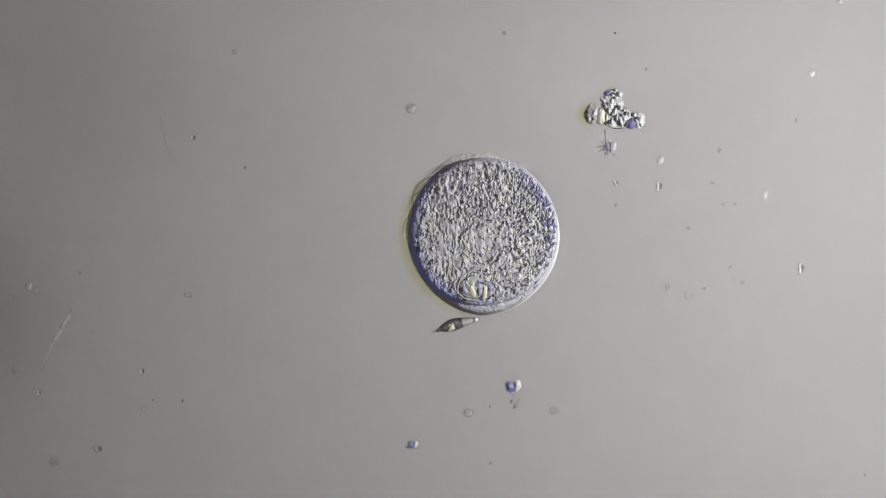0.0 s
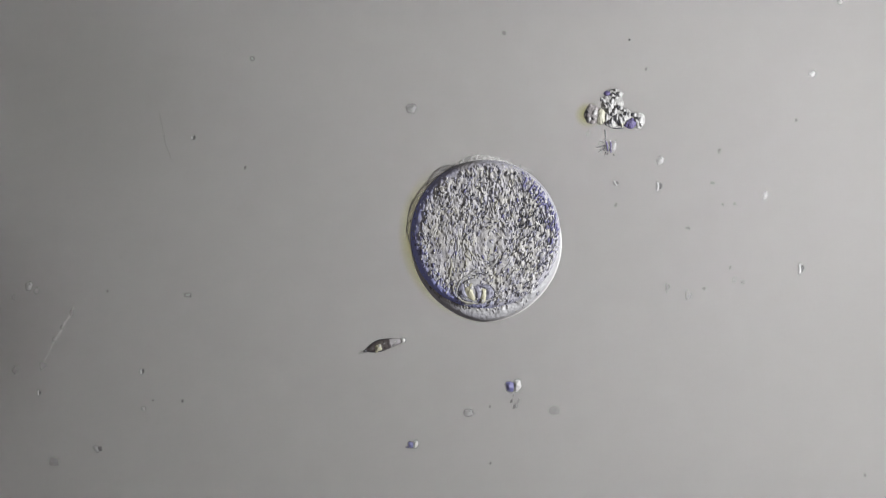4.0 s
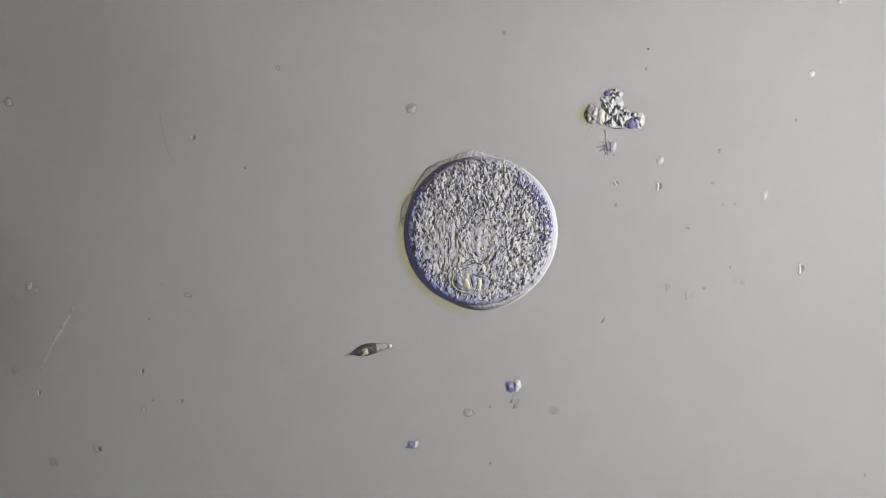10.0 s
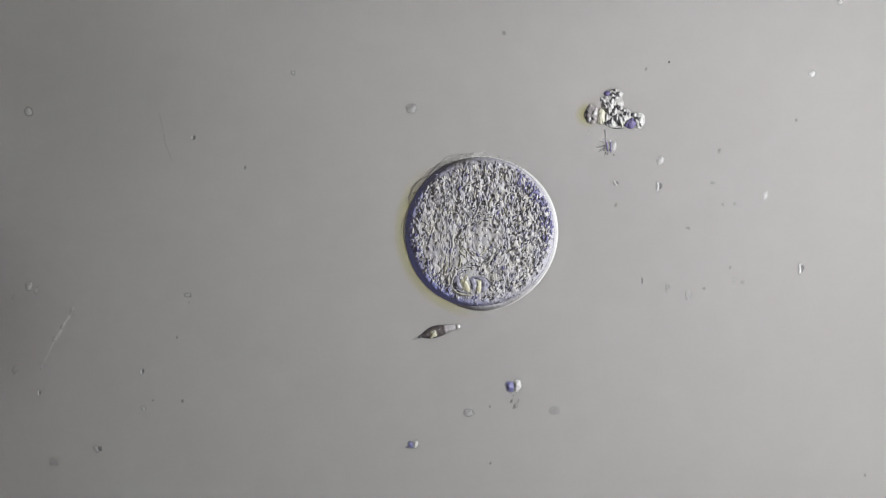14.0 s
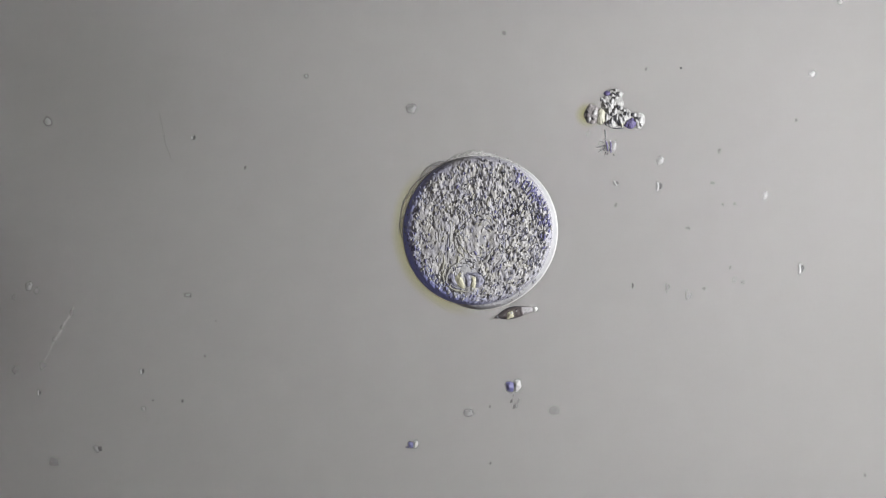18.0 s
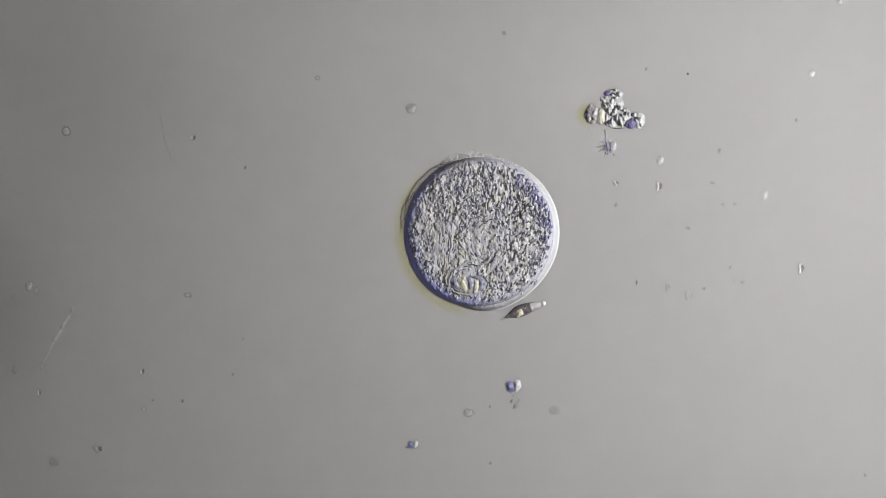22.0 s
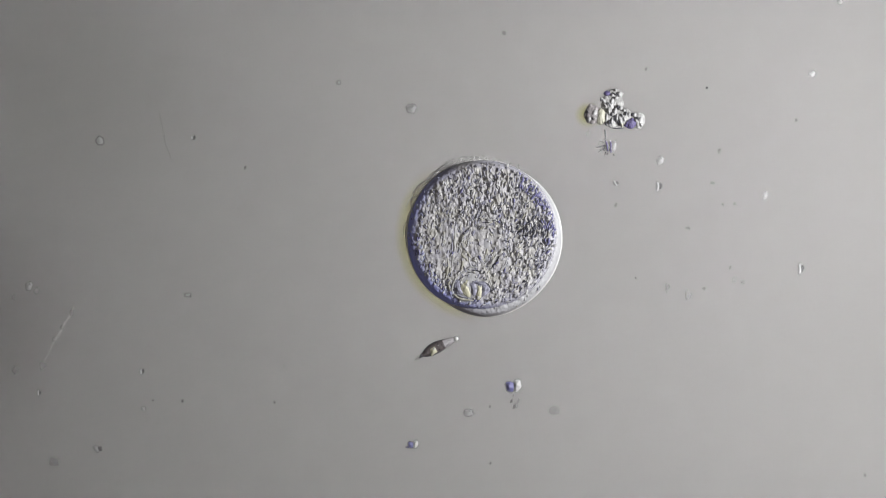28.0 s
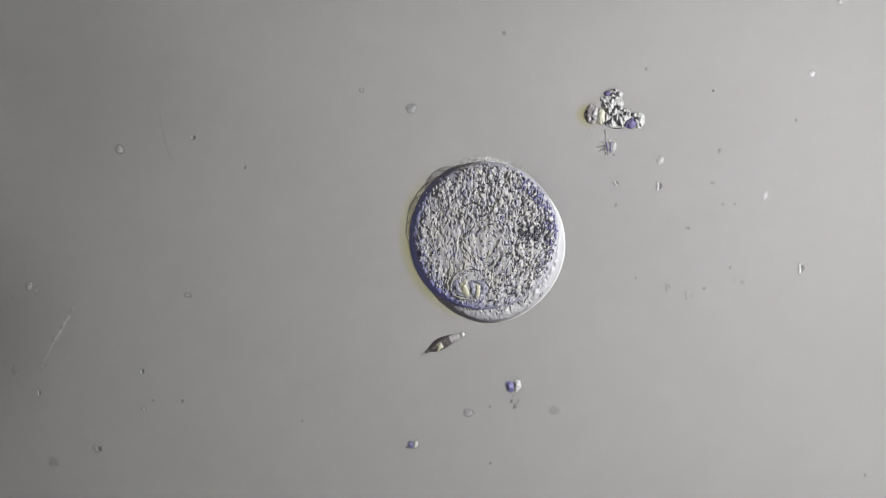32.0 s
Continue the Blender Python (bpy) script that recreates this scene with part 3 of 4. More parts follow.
# grains in the clear lobe
for k in range(96):
    a, r = radians(rng.normal(262, 38)), rng.uniform(0.108, 0.1290)
    z = dome_height(r, 0.1322, 0.030) + 0.030
    mesh_part("granule", SHAPES[k % 14], None, lobe, m=pose(r * math.cos(a), r * math.sin(a), z + 0.0006, 0, 0, rng.normal(0, 25)))

# beating hairs along the upper edge, each bent along the limb
hairs = []
for k, (a, length, turn, off) in enumerate(((168, 0.036, 1, 0.008), (148, 0.032, 1, 0.007), (121, 0.034, 1, 0.008), (97, 0.024, 1, 0.006), (60, 0.018, -1, 0.004))):
    n = 25
    pts = [(RAD * (math.cos(u) - 1) * 0.80 + off * math.sin(math.pi * u * RAD / length * 0.8) + 0.0045 * (u * RAD / length) * noise.noise(Vector((u * 7, k * 3.3, 0.5))), turn * RAD * math.sin(u), 0.0) for u in (length / RAD * s / (n - 1) for s in range(n))]
    rad = [(0.0010 * (1 - 0.7 * s / (n - 1)) + 0.0002) * (1 + 0.5 * noise.noise(Vector((s * 0.4, k, 4)))) for s in range(n)]
    b = radians(a)
    home = ((RAD + 0.001) * math.cos(b), (RAD + 0.001) * math.sin(b), HALF + rng.uniform(-0.01, 0.012))
    ob = part("cilium", tube(pts, rad, 6), HAIR, cell, "fine beating hair", pose(*home, 0, 0, a))
    hairs.append((ob, home, a, -turn, rng.uniform(0, 1), rng.uniform(5, 15), rng.uniform(0.55, 1.0)))
plates = []
for k in range(34):
    a = 122 - k * 2.0 + rng.uniform(-2, 2)
    b = radians(a)
    s, turn = rng.uniform(0.5, 1.25) * (0.55 + 0.6 * math.exp(-((a - 90) / 20) ** 2)), rng.choice((1, 1, -1))
    home = ((RAD - 0.001) * math.cos(b), (RAD - 0.001) * math.sin(b), HALF + 0.012)
    arc = [(0.0070 * s * math.sin(1.9 * u) + 0.0020 * s * noise.noise(Vector((u * 2, k * 1.7, 0))), turn * 0.0085 * s * u ** 1.3 + 0.0025 * s * noise.noise(Vector((u * 2, k * 1.7, 8))), 0.001 * u) for u in (q / 9 for q in range(10))]
    ob = part("membranelle", tube(arc, [0.0014 * (1 - 0.55 * q / 9) * (1 + 0.6 * noise.noise(Vector((q * 0.6, k, 0)))) for q in range(10)], 6), (TUFT, HAIR, TUFT, FAINT)[k % 4], cell, "short pale beating plate", pose(*home, 0, 0, a))
    plates.append((ob, home, a, rng.uniform(0, 1)))
# crests of the waving membrane: they rise at the top, roll along the limb and slip back under the body
crests = []
for k, (span, far) in enumerate(((34, 0.0110), (58, 0.0110), (30, 0.0120), (66, 0.0100))):
    bm = bmesh.new()
    rows, brim, inner_brim = [], [], []
    for q in range(29):
        u = radians(span * (q / 28 - 0.5))
        w = math.sin(math.pi * q / 28) ** 0.8 * (1 + 0.35 * noise.noise(Vector((q * 0.30, k * 5.0, 0)))) + 0.05 * noise.noise(Vector((q * 0.9, k, 7)))
        r = RAD + far * w
        brim.append((r * math.cos(u), r * math.sin(u), 0.0))
        inner_brim.append(((r - 0.0016) * math.cos(u), (r - 0.0016) * math.sin(u), 0.0004))
        rows.append([bm.verts.new((p * math.cos(u), p * math.sin(u), z)) for p, z in ((RAD - 0.010, -0.001), (r, -0.0006), (r, 0.0006), (RAD - 0.010, 0.001))])
    for p, q in zip(rows, rows[1:]):
        for i in range(4):
            bm.faces.new((p[i], p[(i + 1) % 4], q[(i + 1) % 4], q[i]))
    bm.faces.new(rows[0][::-1])
    bm.faces.new(rows[-1])
    bmesh.ops.recalc_face_normals(bm, faces=bm.faces)
    ob = part("undulating_membrane", bm, VEIL, cell, "thin clear waving membrane", pose(0, 0, HALF))
    part("edge", tube(brim, [0.0003 + 0.0008 * max(0.0, math.sin(math.pi * q / 28)) * (0.8 + 0.7 * noise.noise(Vector((q * 0.45, k * 3.0, 3)))) for q in range(29)], 6), HAIR, ob, "fine darker edge")
    # the pale line paints the optical bright side of the edge
    part("edge_highlight", tube(inner_brim, [0.0003 + 0.0007 * max(0.0, math.sin(math.pi * q / 28)) for q in range(29)], 6), FAINT, ob, "fine pale line painting the edge's bright side")
    crests.append((ob, k / 4, rng.uniform(-8, 8)))


# ---- the small spindle-shaped swimmer ----
def spindle_width(u):
    """Half width along the body, u from tail 0 to tip 1."""
    if u < 0.42:
        return 0.0102 * math.sin(0.5 * math.pi * u / 0.42) ** 0.9
    return 0.0102 * (1 - 0.72 * ((u - 0.42) / 0.58) ** 1.5)


def loft(u0, u1, scale=1.0, n=20, flat=0.8, closed=True):
    bm = bmesh.new()
    rings = []
    for k in range(n + 1):
        u = u0 + (u1 - u0) * k / n
        w = max(0.0004, spindle_width(u) * scale)
        x, y = -0.036 + 0.072 * u, 0.0016 * math.sin(math.pi * u)
        rings.append([bm.verts.new((x, y + w * math.cos(c), w * flat * math.sin(c) + 0.0095)) for c in (2 * math.pi * s / 16 for s in range(16))])
    for a, b in zip(rings, rings[1:]):
        for s in range(16):
            bm.faces.new((a[s], a[(s + 1) % 16], b[(s + 1) % 16], b[s]))
    bm.faces.new(rings[0][::-1])
    bm.faces.new(rings[-1])
    bmesh.ops.recalc_face_normals(bm, faces=bm.faces)
    return bm


spindle = tagged(new("spindle_alga"), "small dark spindle-shaped swimmer with yellowish spot and pale tip", "microbe")
part("rear_body", loft(0.03, 0.66), PLASTID, spindle, "dark purplish-brown rear body")
part("front_body", loft(0.655, 0.98, 0.97), FRONT, spindle, "pale clear front end")
part("plastid_spot", lens(0.0105, 0.0070, 0.0042, 4, 0.4, 0.7), AMBER, spindle, "bright yellowish spot", pose(-0.0100, -0.0004, 0.0150, 0, 0, 35))
part("plastid_spot", lens(0.0050, 0.0038, 0.0040, 9, 0.4, 0.7), PEARL, spindle, "white heart of the spot", pose(-0.0080, 0.0010, 0.0158, 0, 0, 30))
part("plastid_spot", lens(0.0060, 0.0034, 0.0026, 11, 0.4), CLEAR, spindle, "pale streak", pose(0.0010, 0.0032, 0.0152, 0, 0, 20))
part("band", lens(0.0040, 0.0078, 0.0030, 2, 0.4), SMOKE, spindle, "dark cross band", pose(0.0080, 0.0010, 0.0145, 0, 0, 14))
part("front_spot", lens(0.0085, 0.0050, 0.0022, 15, 0.5, bend=0.0), PEARL, spindle, "pale soft spot", pose(0.0200, 0.0014, 0.0135))
part("front_shade", lens(0.0060, 0.0026, 0.0016, 18, 0.5), SMOKE, spindle, "soft dark streak", pose(0.0160, -0.0030, 0.0140, 0, 0, 12))
part("rear_spot", lens(0.0090, 0.0034, 0.0024, 21, 0.5), CLEAR, spindle, "soft greyish streak", pose(-0.0200, 0.0010, 0.0135, 0, 0, 10))
for side in (1, -1):
    rear = [(-0.036 + 0.072 * u, 0.0016 * math.sin(math.pi * u) + side * 0.93 * spindle_width(u), 0.0108) for u in (0.05, 0.12, 0.20, 0.28, 0.36, 0.44, 0.52, 0.60, 0.66)]
    part("edge", tube(rear, [0.0006, 0.0011, 0.0014, 0.0015, 0.0015, 0.0014, 0.0012, 0.0010, 0.0007], 6), DEEP, spindle, "dark body edge")
    edge = [(-0.036 + 0.072 * u, 0.0016 * math.sin(math.pi * u) + side * 0.95 * spindle_width(u), 0.0105) for u in (0.66, 0.72, 0.78, 0.84, 0.90, 0.96)]
    part("edge", tube(edge, [0.0006, 0.0006, 0.0005, 0.0005, 0.0004, 0.0003], 6), PLASTID, spindle, "thin dark edge")
part("tip", blob(0.0040, 0.0042, 0.0038, 0.04, 1, 3, lift=False), PALE, spindle, "bright white rounded tip", pose(0.0350, 0.0002, 0.0115))
part("tip_rim", ring_tube(0.0041, 0.0, 0.0009, -100, 100, 16), DARK, spindle, "dark rim of the tip", pose(0.0350, 0.0002, 0.0105))
part("tail", tube([(-0.031, 0, 0.0095), (-0.0345, -0.0005, 0.0085), (-0.0385, -0.0012, 0.007)], [0.0036, 0.0032, 0.0018]), GREY, spindle, "short dusky tail")
part("tail_haze", lens(0.0110, 0.0050, 0.0022, 27, 0.4), RUST, spindle, "faint rusty haze behind the tail", pose(-0.0420, -0.0010, 0.0050, 0, 0, 8))

# ---- drifting motes ----
dot = part("dark_mote", blob(0.0021, 0.0022, 0.0021, 0.1, 1, 2), BLACK)
tagged(dot, "tiny round black drifting mote", "mote")
drifters = []
for k, (size, mat, text, path) in enumerate(((4, MIST, "tiny grey drifting mote", ((0, 141, 483), (32, 535, 745))), (3.4, MIST, "tiny grey drifting mote", ((0, 166, 424), (32, 550, 680))),
                                  (11, PALE_CLEAR, "blurred pale drifting speck", ((0, -62, 138), (12, 33, 190), (18, 85, 216), (20, 100, 225), (28, 177, 250), (30.5, 199, 257), (32, 212, 265))),
                                  (7, PALE_CLEAR, "blurred pale drifting speck", ((0, 415, 92), (18, 542, 135), (30.5, 623, 154), (32, 640, 160))))):
    ob = part("drifting_mote", lens(size / 1000, 1.15 * size / 1000, 0.00035 * size, k + 5, 0.35), mat)
    drifters.append((tagged(ob, text, "mote", "drifting motes"), path))
rod = part("rod_bacterium", tube([(0, -0.006, 0.002), (0.0003, -0.003, 0.002), (0.0004, 0, 0.002), (0.0002, 0.003, 0.002), (0, 0.006, 0.002)], [0.0008, 0.0015, 0.0016, 0.0015, 0.0008]), ROD)
tagged(rod, "tiny dark rod-shaped drifting bacterium", "bacterium")

# ---- the clump of debris beside the cell ----
clump = tagged(new("debris_clump"), "irregular clump of glassy grains with blue and yellow parts", "debris")
clump.location = (*at(1086, 200), 0)


def lump(name, x, y, rx, ry, rz, mat, label, seed, rough=0.22, z=0.0, rot=0):
    px, py = at(x, y)
    return part(name, blob(rx, ry, rz, rough, seed, 3 if rx > 0.005 else 2, 2.2), mat, clump, label, pose(px - clump.location.x, py - clump.location.y, z, 0, 0, rot))


def craggy(rx, ry, rz, seed, amp, freq=3.2, level=5):
    """A lump whose face is broken into facets and clefts."""
    bm = bmesh.new()
    bmesh.ops.create_icosphere(bm, subdivisions=level, radius=1)
    off = Vector((seed * 2.9, seed * 5.1, seed * 1.7))
    for v in bm.verts:
        p = v.co * freq + off
        p = p + 0.5 * noise.noise_vector(p * 0.7)
        k = 1 + 0.15 * noise.noise(v.co * 1.4 + off) + amp * (min(0.45, abs(noise.noise(p)) * 1.9) - 0.22) + 0.3 * amp * noise.noise(p * 2.7)
        v.co = Vector((v.co.x * rx, v.co.y * ry, v.co.z * rz)) * k
    low = min(v.co.z for v in bm.verts)
    for v in bm.verts:
        v.co.z -= low
    return bm


def crag(x, y, rx, ry, rz, mat, label, seed, amp, freq=3.2, rot=0):
    px, py = at(x, y)
    part("lobe", craggy(rx, ry, rz, seed, amp, freq), mat, clump, label, pose(px - clump.location.x, py - clump.location.y, 0, 0, 0, rot))


crag(1048, 203, 0.0135, 0.0165, 0.0075, SLATE, "rounded dusky grey lobe", 1, 0.2, 1.5)
crag(1063, 207, 0.0085, 0.0150, 0.0075, LEMON, "yellowish lobe", 2, 0.15, 1.5)
lump("pale_crystal", 1052, 201, 0.0042, 0.0075, 0.0092, PLATE, "pale angular grain", 61, 0.3, rot=-20)
lump("pale_crystal", 1042, 211, 0.0040, 0.0050, 0.0082, PLATE, "pale angular grain", 64, 0.3, rot=30)
# tinting film that paints the clump's yellow optical halo
lump("halo_fringe", 1040, 204, 0.0260, 0.0250, 0.002, CLUMP_FRINGE, "thin yellowish film painting the optical halo", 41, 0.2)
crag(1077, 186, 0.0125, 0.0150, 0.0058, CORE, "grey cleft core", 8, 0.3, 1.9)
crag(1082, 209, 0.0155, 0.0165, 0.0058, CORE, "grey cleft core", 7, 0.3, 2.1)
crag(1100, 208, 0.0160, 0.0150, 0.0058, CORE, "grey cleft core", 11, 0.3, 2.1)
crag(1091, 183, 0.0120, 0.0110, 0.0054, CORE, "grey cleft core", 17, 0.3, 2.1)
crag(1108, 201, 0.0100, 0.0070, 0.0056, CORE, "grey cleft core", 19, 0.3, 2.1, -35)
crag(1086, 168, 0.0150, 0.0100, 0.0056, CORE, "pale rough lobe", 3, 0.3, 2.0)
crag(1130, 215, 0.0100, 0.0135, 0.0060, CORE, "pale glassy lobe", 5, 0.3, 1.8, -15)
crag(1116, 219, 0.0095, 0.0085, 0.0078, BLUE, "dark blue lobe", 6, 0.3, 1.8, 20)
lump("blue_grain", 1074, 166, 0.0062, 0.0048, 0.0072, BLUE, "blue grain", 4)
lump("blue_grain", 1108, 222, 0.0050, 0.0040, 0.0072, BLUE, "blue grain", 14)


def shard(x, y, long, wide, turn, mat, name="crystal", high=0.0195):
    """One broken rounded grain or sliver lying in the clump."""
    lump(name, x, y, wide / 1000, long / 1000, high / 2, mat, "", x + y, 0.25, 0.0, turn)


# pale grains: the head, the folds below it, the row of beads along the upper edge, and the lower folds
for x, y, long, wide, turn in ((1089, 160, 2.6, 2.4, 0), (1083, 169, 3.6, 3.4, 0), (1096, 168, 5.5, 3.8, 25), (1090, 174, 3.0, 4.5, 20), (1068, 179, 7.5, 3.0, 38), (1075, 184, 8.0, 2.6, 34), (1083, 180, 6.5, 3.4, -20), (1064, 175, 3.0, 2.6, 0)):
    shard(x, y, long, wide, turn, PLATE, high=0.0160)
for x, y, long, wide, turn in ((1098, 192, 4.6, 4.4, 30), (1104, 196, 4.0, 3.0, 30), (1113, 203, 4.8, 3.6, -25), (1122, 204, 4.6, 3.8, 0), (1133, 212, 6.5, 3.6, -20), (1134, 222, 4.5, 2.8, 25), (1125, 214, 4.0, 2.4, 20),
                               (1088, 197, 8, 3.0, -18), (1077, 198, 8, 2.8, 8), (1083, 214, 9, 2.6, -12), (1098, 214, 9, 3.2, 16), (1073, 210, 9, 2.4, -8), (1091, 210, 8, 2.2, -5), (1105, 212, 6, 2.4, 12)):
    shard(x, y, long, wide, turn, PLATE, high=0.0166)
for x, y, long, wide, turn in ((1100, 221, 6, 2.6, 10), (1067, 214, 7, 2.6, -15)):
    shard(x, y, long, wide, turn, LEMON, "yellow_crystal", 0.0155)
# dark slivers laid on top paint the shaded clefts between them
for x, y, long, wide, turn in ((1089, 168, 7, 1.2, 58), (1077, 185, 6, 1.2, 36), (1063, 178, 2.4, 1.4, 0), (1070, 188, 4, 1.0, 36), (1093, 190, 3.6, 1.7, -12), (1107, 202, 5.0, 1.7, -10), (1118, 203, 3.0, 1.5, -20),
                               (1082, 203, 5, 1.1, -14), (1087, 209, 6, 1.3, -10), (1078, 217, 5, 1.6, 0), (1094, 217, 4.5, 1.2, 14), (1100, 205, 4, 1.2, 20), (1094, 228, 11, 1.0, 88), (1072, 220, 4, 1.2, 20), (1128, 210, 3.0, 1.1, -20),
                               (1040, 199, 4, 0.9, 25), (1049, 211, 4, 0.9, 30)):
    shard(x, y, long, wide, turn, DARK, "dark_sliver", 0.0178)

spur = tagged(new("debris_spur"), "small star-shaped debris on a thin stalk, blue streaked", "debris")
spur.location = (*at(1077, 263), 0)


def spur_part(name, x0, y0, x1, y1, r0, r1, mat, label):
    a, b = Vector((*at(x0, y0), 0.004)) - spur.location, Vector((*at(x1, y1), 0.004)) - spur.location
    part(name, tube([a, a.lerp(b, 0.35) + Vector((0.0006, 0.0004, 0.001)), a.lerp(b, 0.7), b], [r0, (r0 + r1) / 2, r1, r1 * 0.6]), mat, spur, label)


spur_part("stalk", 1070, 230, 1072, 252, 0.0013, 0.0016, GREY, "thin dark stalk")
spur_part("arm", 1072, 250, 1076, 268, 0.0017, 0.0014, BLUE, "blue arm")
spur_part("arm", 1080, 250, 1081, 271, 0.0015, 0.0012, BLUE, "blue arm")
spur_part("arm", 1070, 258, 1054, 262, 0.0016, 0.0008, GREY, "dark arm")
spur_part("arm", 1071, 262, 1058, 270, 0.0014, 0.0007, GREY, "dark arm")
spur_part("arm", 1068, 253, 1060, 250, 0.0012, 0.0006, DIM, "faint arm")
part("hub", lens(0.0100, 0.0150, 0.0036, 31, 0.5), CLEAR, spur, "pale hub", pose(0.0, 0.003, 0))
part("lobe", lens(0.0100, 0.0150, 0.0036, 33, 0.4), CLEAR, spur, "pale soft lobe", pose(0.0085, 0.003, 0, 0, 0, -12))
part("lobe", lens(0.0030, 0.0100, 0.0040, 35, 0.4), PEARL, spur, "pale soft lobe", pose(0.0012, 0.002, 0, 0, 0, -8))
part("dark_grain", lens(0.0026, 0.0030, 0.0030, 36, 0.3), SMOKE, spur, "dark grain", pose(0.0090, -0.0115, 0))
part("dark_grain", lens(0.0024, 0.0032, 0.0030, 37, 0.3), SMOKE, spur, "dark grain", pose(-0.0020, -0.0095, 0))
part("haze", lens(0.0200, 0.0150, 0.0012, 38, 0.4), DARK_MIST, spur, "thin haze round the hub", pose(-0.0060, -0.0005, 0))
for k in range(16):
    x, y = rng.normal(-0.003, 0.0095), rng.normal(-0.001, 0.0070)
    part("flake", lens(0.0020 * rng.uniform(0.6, 1.3), 0.0034 * rng.uniform(0.6, 1.3), 0.0018, k + 60, 0.4), (SMOKE, DARK_MIST, CLEAR)[k % 3], spur, "", pose(x, y, 0.0004, 0, 0, rng.uniform(-40, 40)))

# ---- specks lying on the slide: x, y, width, height, kind ----
SPECKS = ((728, 193, 20, 17, 1), (343, 244, 5, 8, 3), (332, 523, 16, 9, 1), (51, 507, 14, 19, 1), (65, 515, 10, 12, 0), (24, 526, 8, 11, 0), (251, 658, 8, 13, 4), (69, 696, 7, 13, 4),
          (76, 647, 12, 16, 5), (27, 656, 11, 15, 0), (96, 601, 8, 12, 0), (109, 580, 7, 13, 0), (127, 553, 9, 16, 0), (254, 724, 9, 8, 2), (323, 710, 6, 8, 0), (271, 709, 5, 6, 0),
          (173, 795, 14, 13, 6), (95, 818, 18, 15, 0), (828, 731, 20, 14, 1), (867, 720, 6, 6, 0), (981, 727, 20, 18, 7), (868, 820, 6, 7, 0),
          (1417, 476, 10, 20, 4), (1300, 495, 9, 12, 0), (1314, 500, 8, 8, 0), (1181, 509, 8, 15, 5), (1218, 523, 10, 18, 5), (1246, 511, 9, 7, 0), (1292, 474, 6, 10, 0),
          (1168, 284, 15, 17, 1), (1166, 330, 11, 17, 4), (1090, 325, 9, 13, 6), (1261, 324, 8, 5, 2), (1354, 346, 9, 17, 1), (1279, 362, 6, 6, 0), (1217, 404, 12, 7, 0),
          (1300, 361, 6, 7, 0), (1273, 267, 7, 10, 0), (1437, 131, 13, 13, 1), (1487, 2, 10, 10, 2), (892, 59, 8, 10, 0), (1531, 841, 6, 8, 0), (1409, 213, 6, 8, 0),
          (434, 297, 6, 9, 0), (1090, 363, 7, 9, 0), (1143, 122, 6, 8, 0), (913, 716, 7, 10, 0), (1040, 236, 7, 12, 0))
for k, (x, y, w, h, kind) in enumerate(SPECKS):
    small = min(w, h) / 2000
    # tone offsets the lamp's falloff: paler copies left, darker ones near the lamp
    soft, clear = (MIST, PALE_CLEAR) if x < 700 else (DARK_MIST, CLEAR)
    if kind in (0, 2):
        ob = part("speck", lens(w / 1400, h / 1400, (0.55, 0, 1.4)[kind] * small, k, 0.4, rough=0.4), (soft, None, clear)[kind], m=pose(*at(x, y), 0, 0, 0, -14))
        tagged(ob, ("faint clear speck of debris on the slide", "", "small glassy speck on the slide")[kind], "speck", "specks on the slide")
        continue
    if kind == 7:
        ob = part("speck", lens(w / 1700, h / 1700, 0.0022, k, 0.15, 0.5), DARK_MIST, m=pose(*at(x, y), 0))
        tagged(ob, "blurred round dusky speck on the slide", "speck", "specks on the slide")
        continue
    ob = new("speck")
    ob.location = (*at(x, y), 0)
    if kind == 3:
        part("dark_core", lens(w / 1300, h / 1300, 1.6 * small, k, 0.3), SMOKE, ob, "dark core", pose(0.0006, 0, 0))
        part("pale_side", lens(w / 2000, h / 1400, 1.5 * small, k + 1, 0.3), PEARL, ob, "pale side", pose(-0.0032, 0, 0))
        text = "tiny dark speck on the slide"
    elif kind == 1:
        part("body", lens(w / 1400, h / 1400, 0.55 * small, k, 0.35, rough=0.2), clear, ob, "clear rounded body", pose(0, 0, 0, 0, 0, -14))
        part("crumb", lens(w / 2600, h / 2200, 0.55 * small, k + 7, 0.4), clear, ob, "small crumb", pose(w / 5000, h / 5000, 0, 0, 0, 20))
        text = "clear rounded speck of debris on the slide"
    else:
        # painted relief: a pale mound for the lit side, dark for the shaded
        part("hollow", lens(w / 2100, h / 2300, 0.9 * small, k, 0.4), (SMOKE, DARK_MIST, SMOKE)[kind - 4], ob, "dark side, painted as shaded", pose(w / 4200, 0.0006, 0, 0, 0, -10))
        part("lip", lens(w / 2300, h / 1450, 1.2 * small, k + 2, 0.4), (PEARL if x < 700 else PALE_CLEAR, MIST, PALE_CLEAR)[kind - 4], ob, "pale side, painted as lit", pose(-w / 5200, 0, 0, 0, 0, 0 if kind < 6 else 35))
        text = ("small pale glassy speck with painted lit and shaded sides on the slide", "faint clear speck with painted lit and shaded sides on the slide", "clear speck of debris with painted lit and shaded sides on the slide")[kind - 4]
    tagged(ob, text, "speck", "specks on the slide")
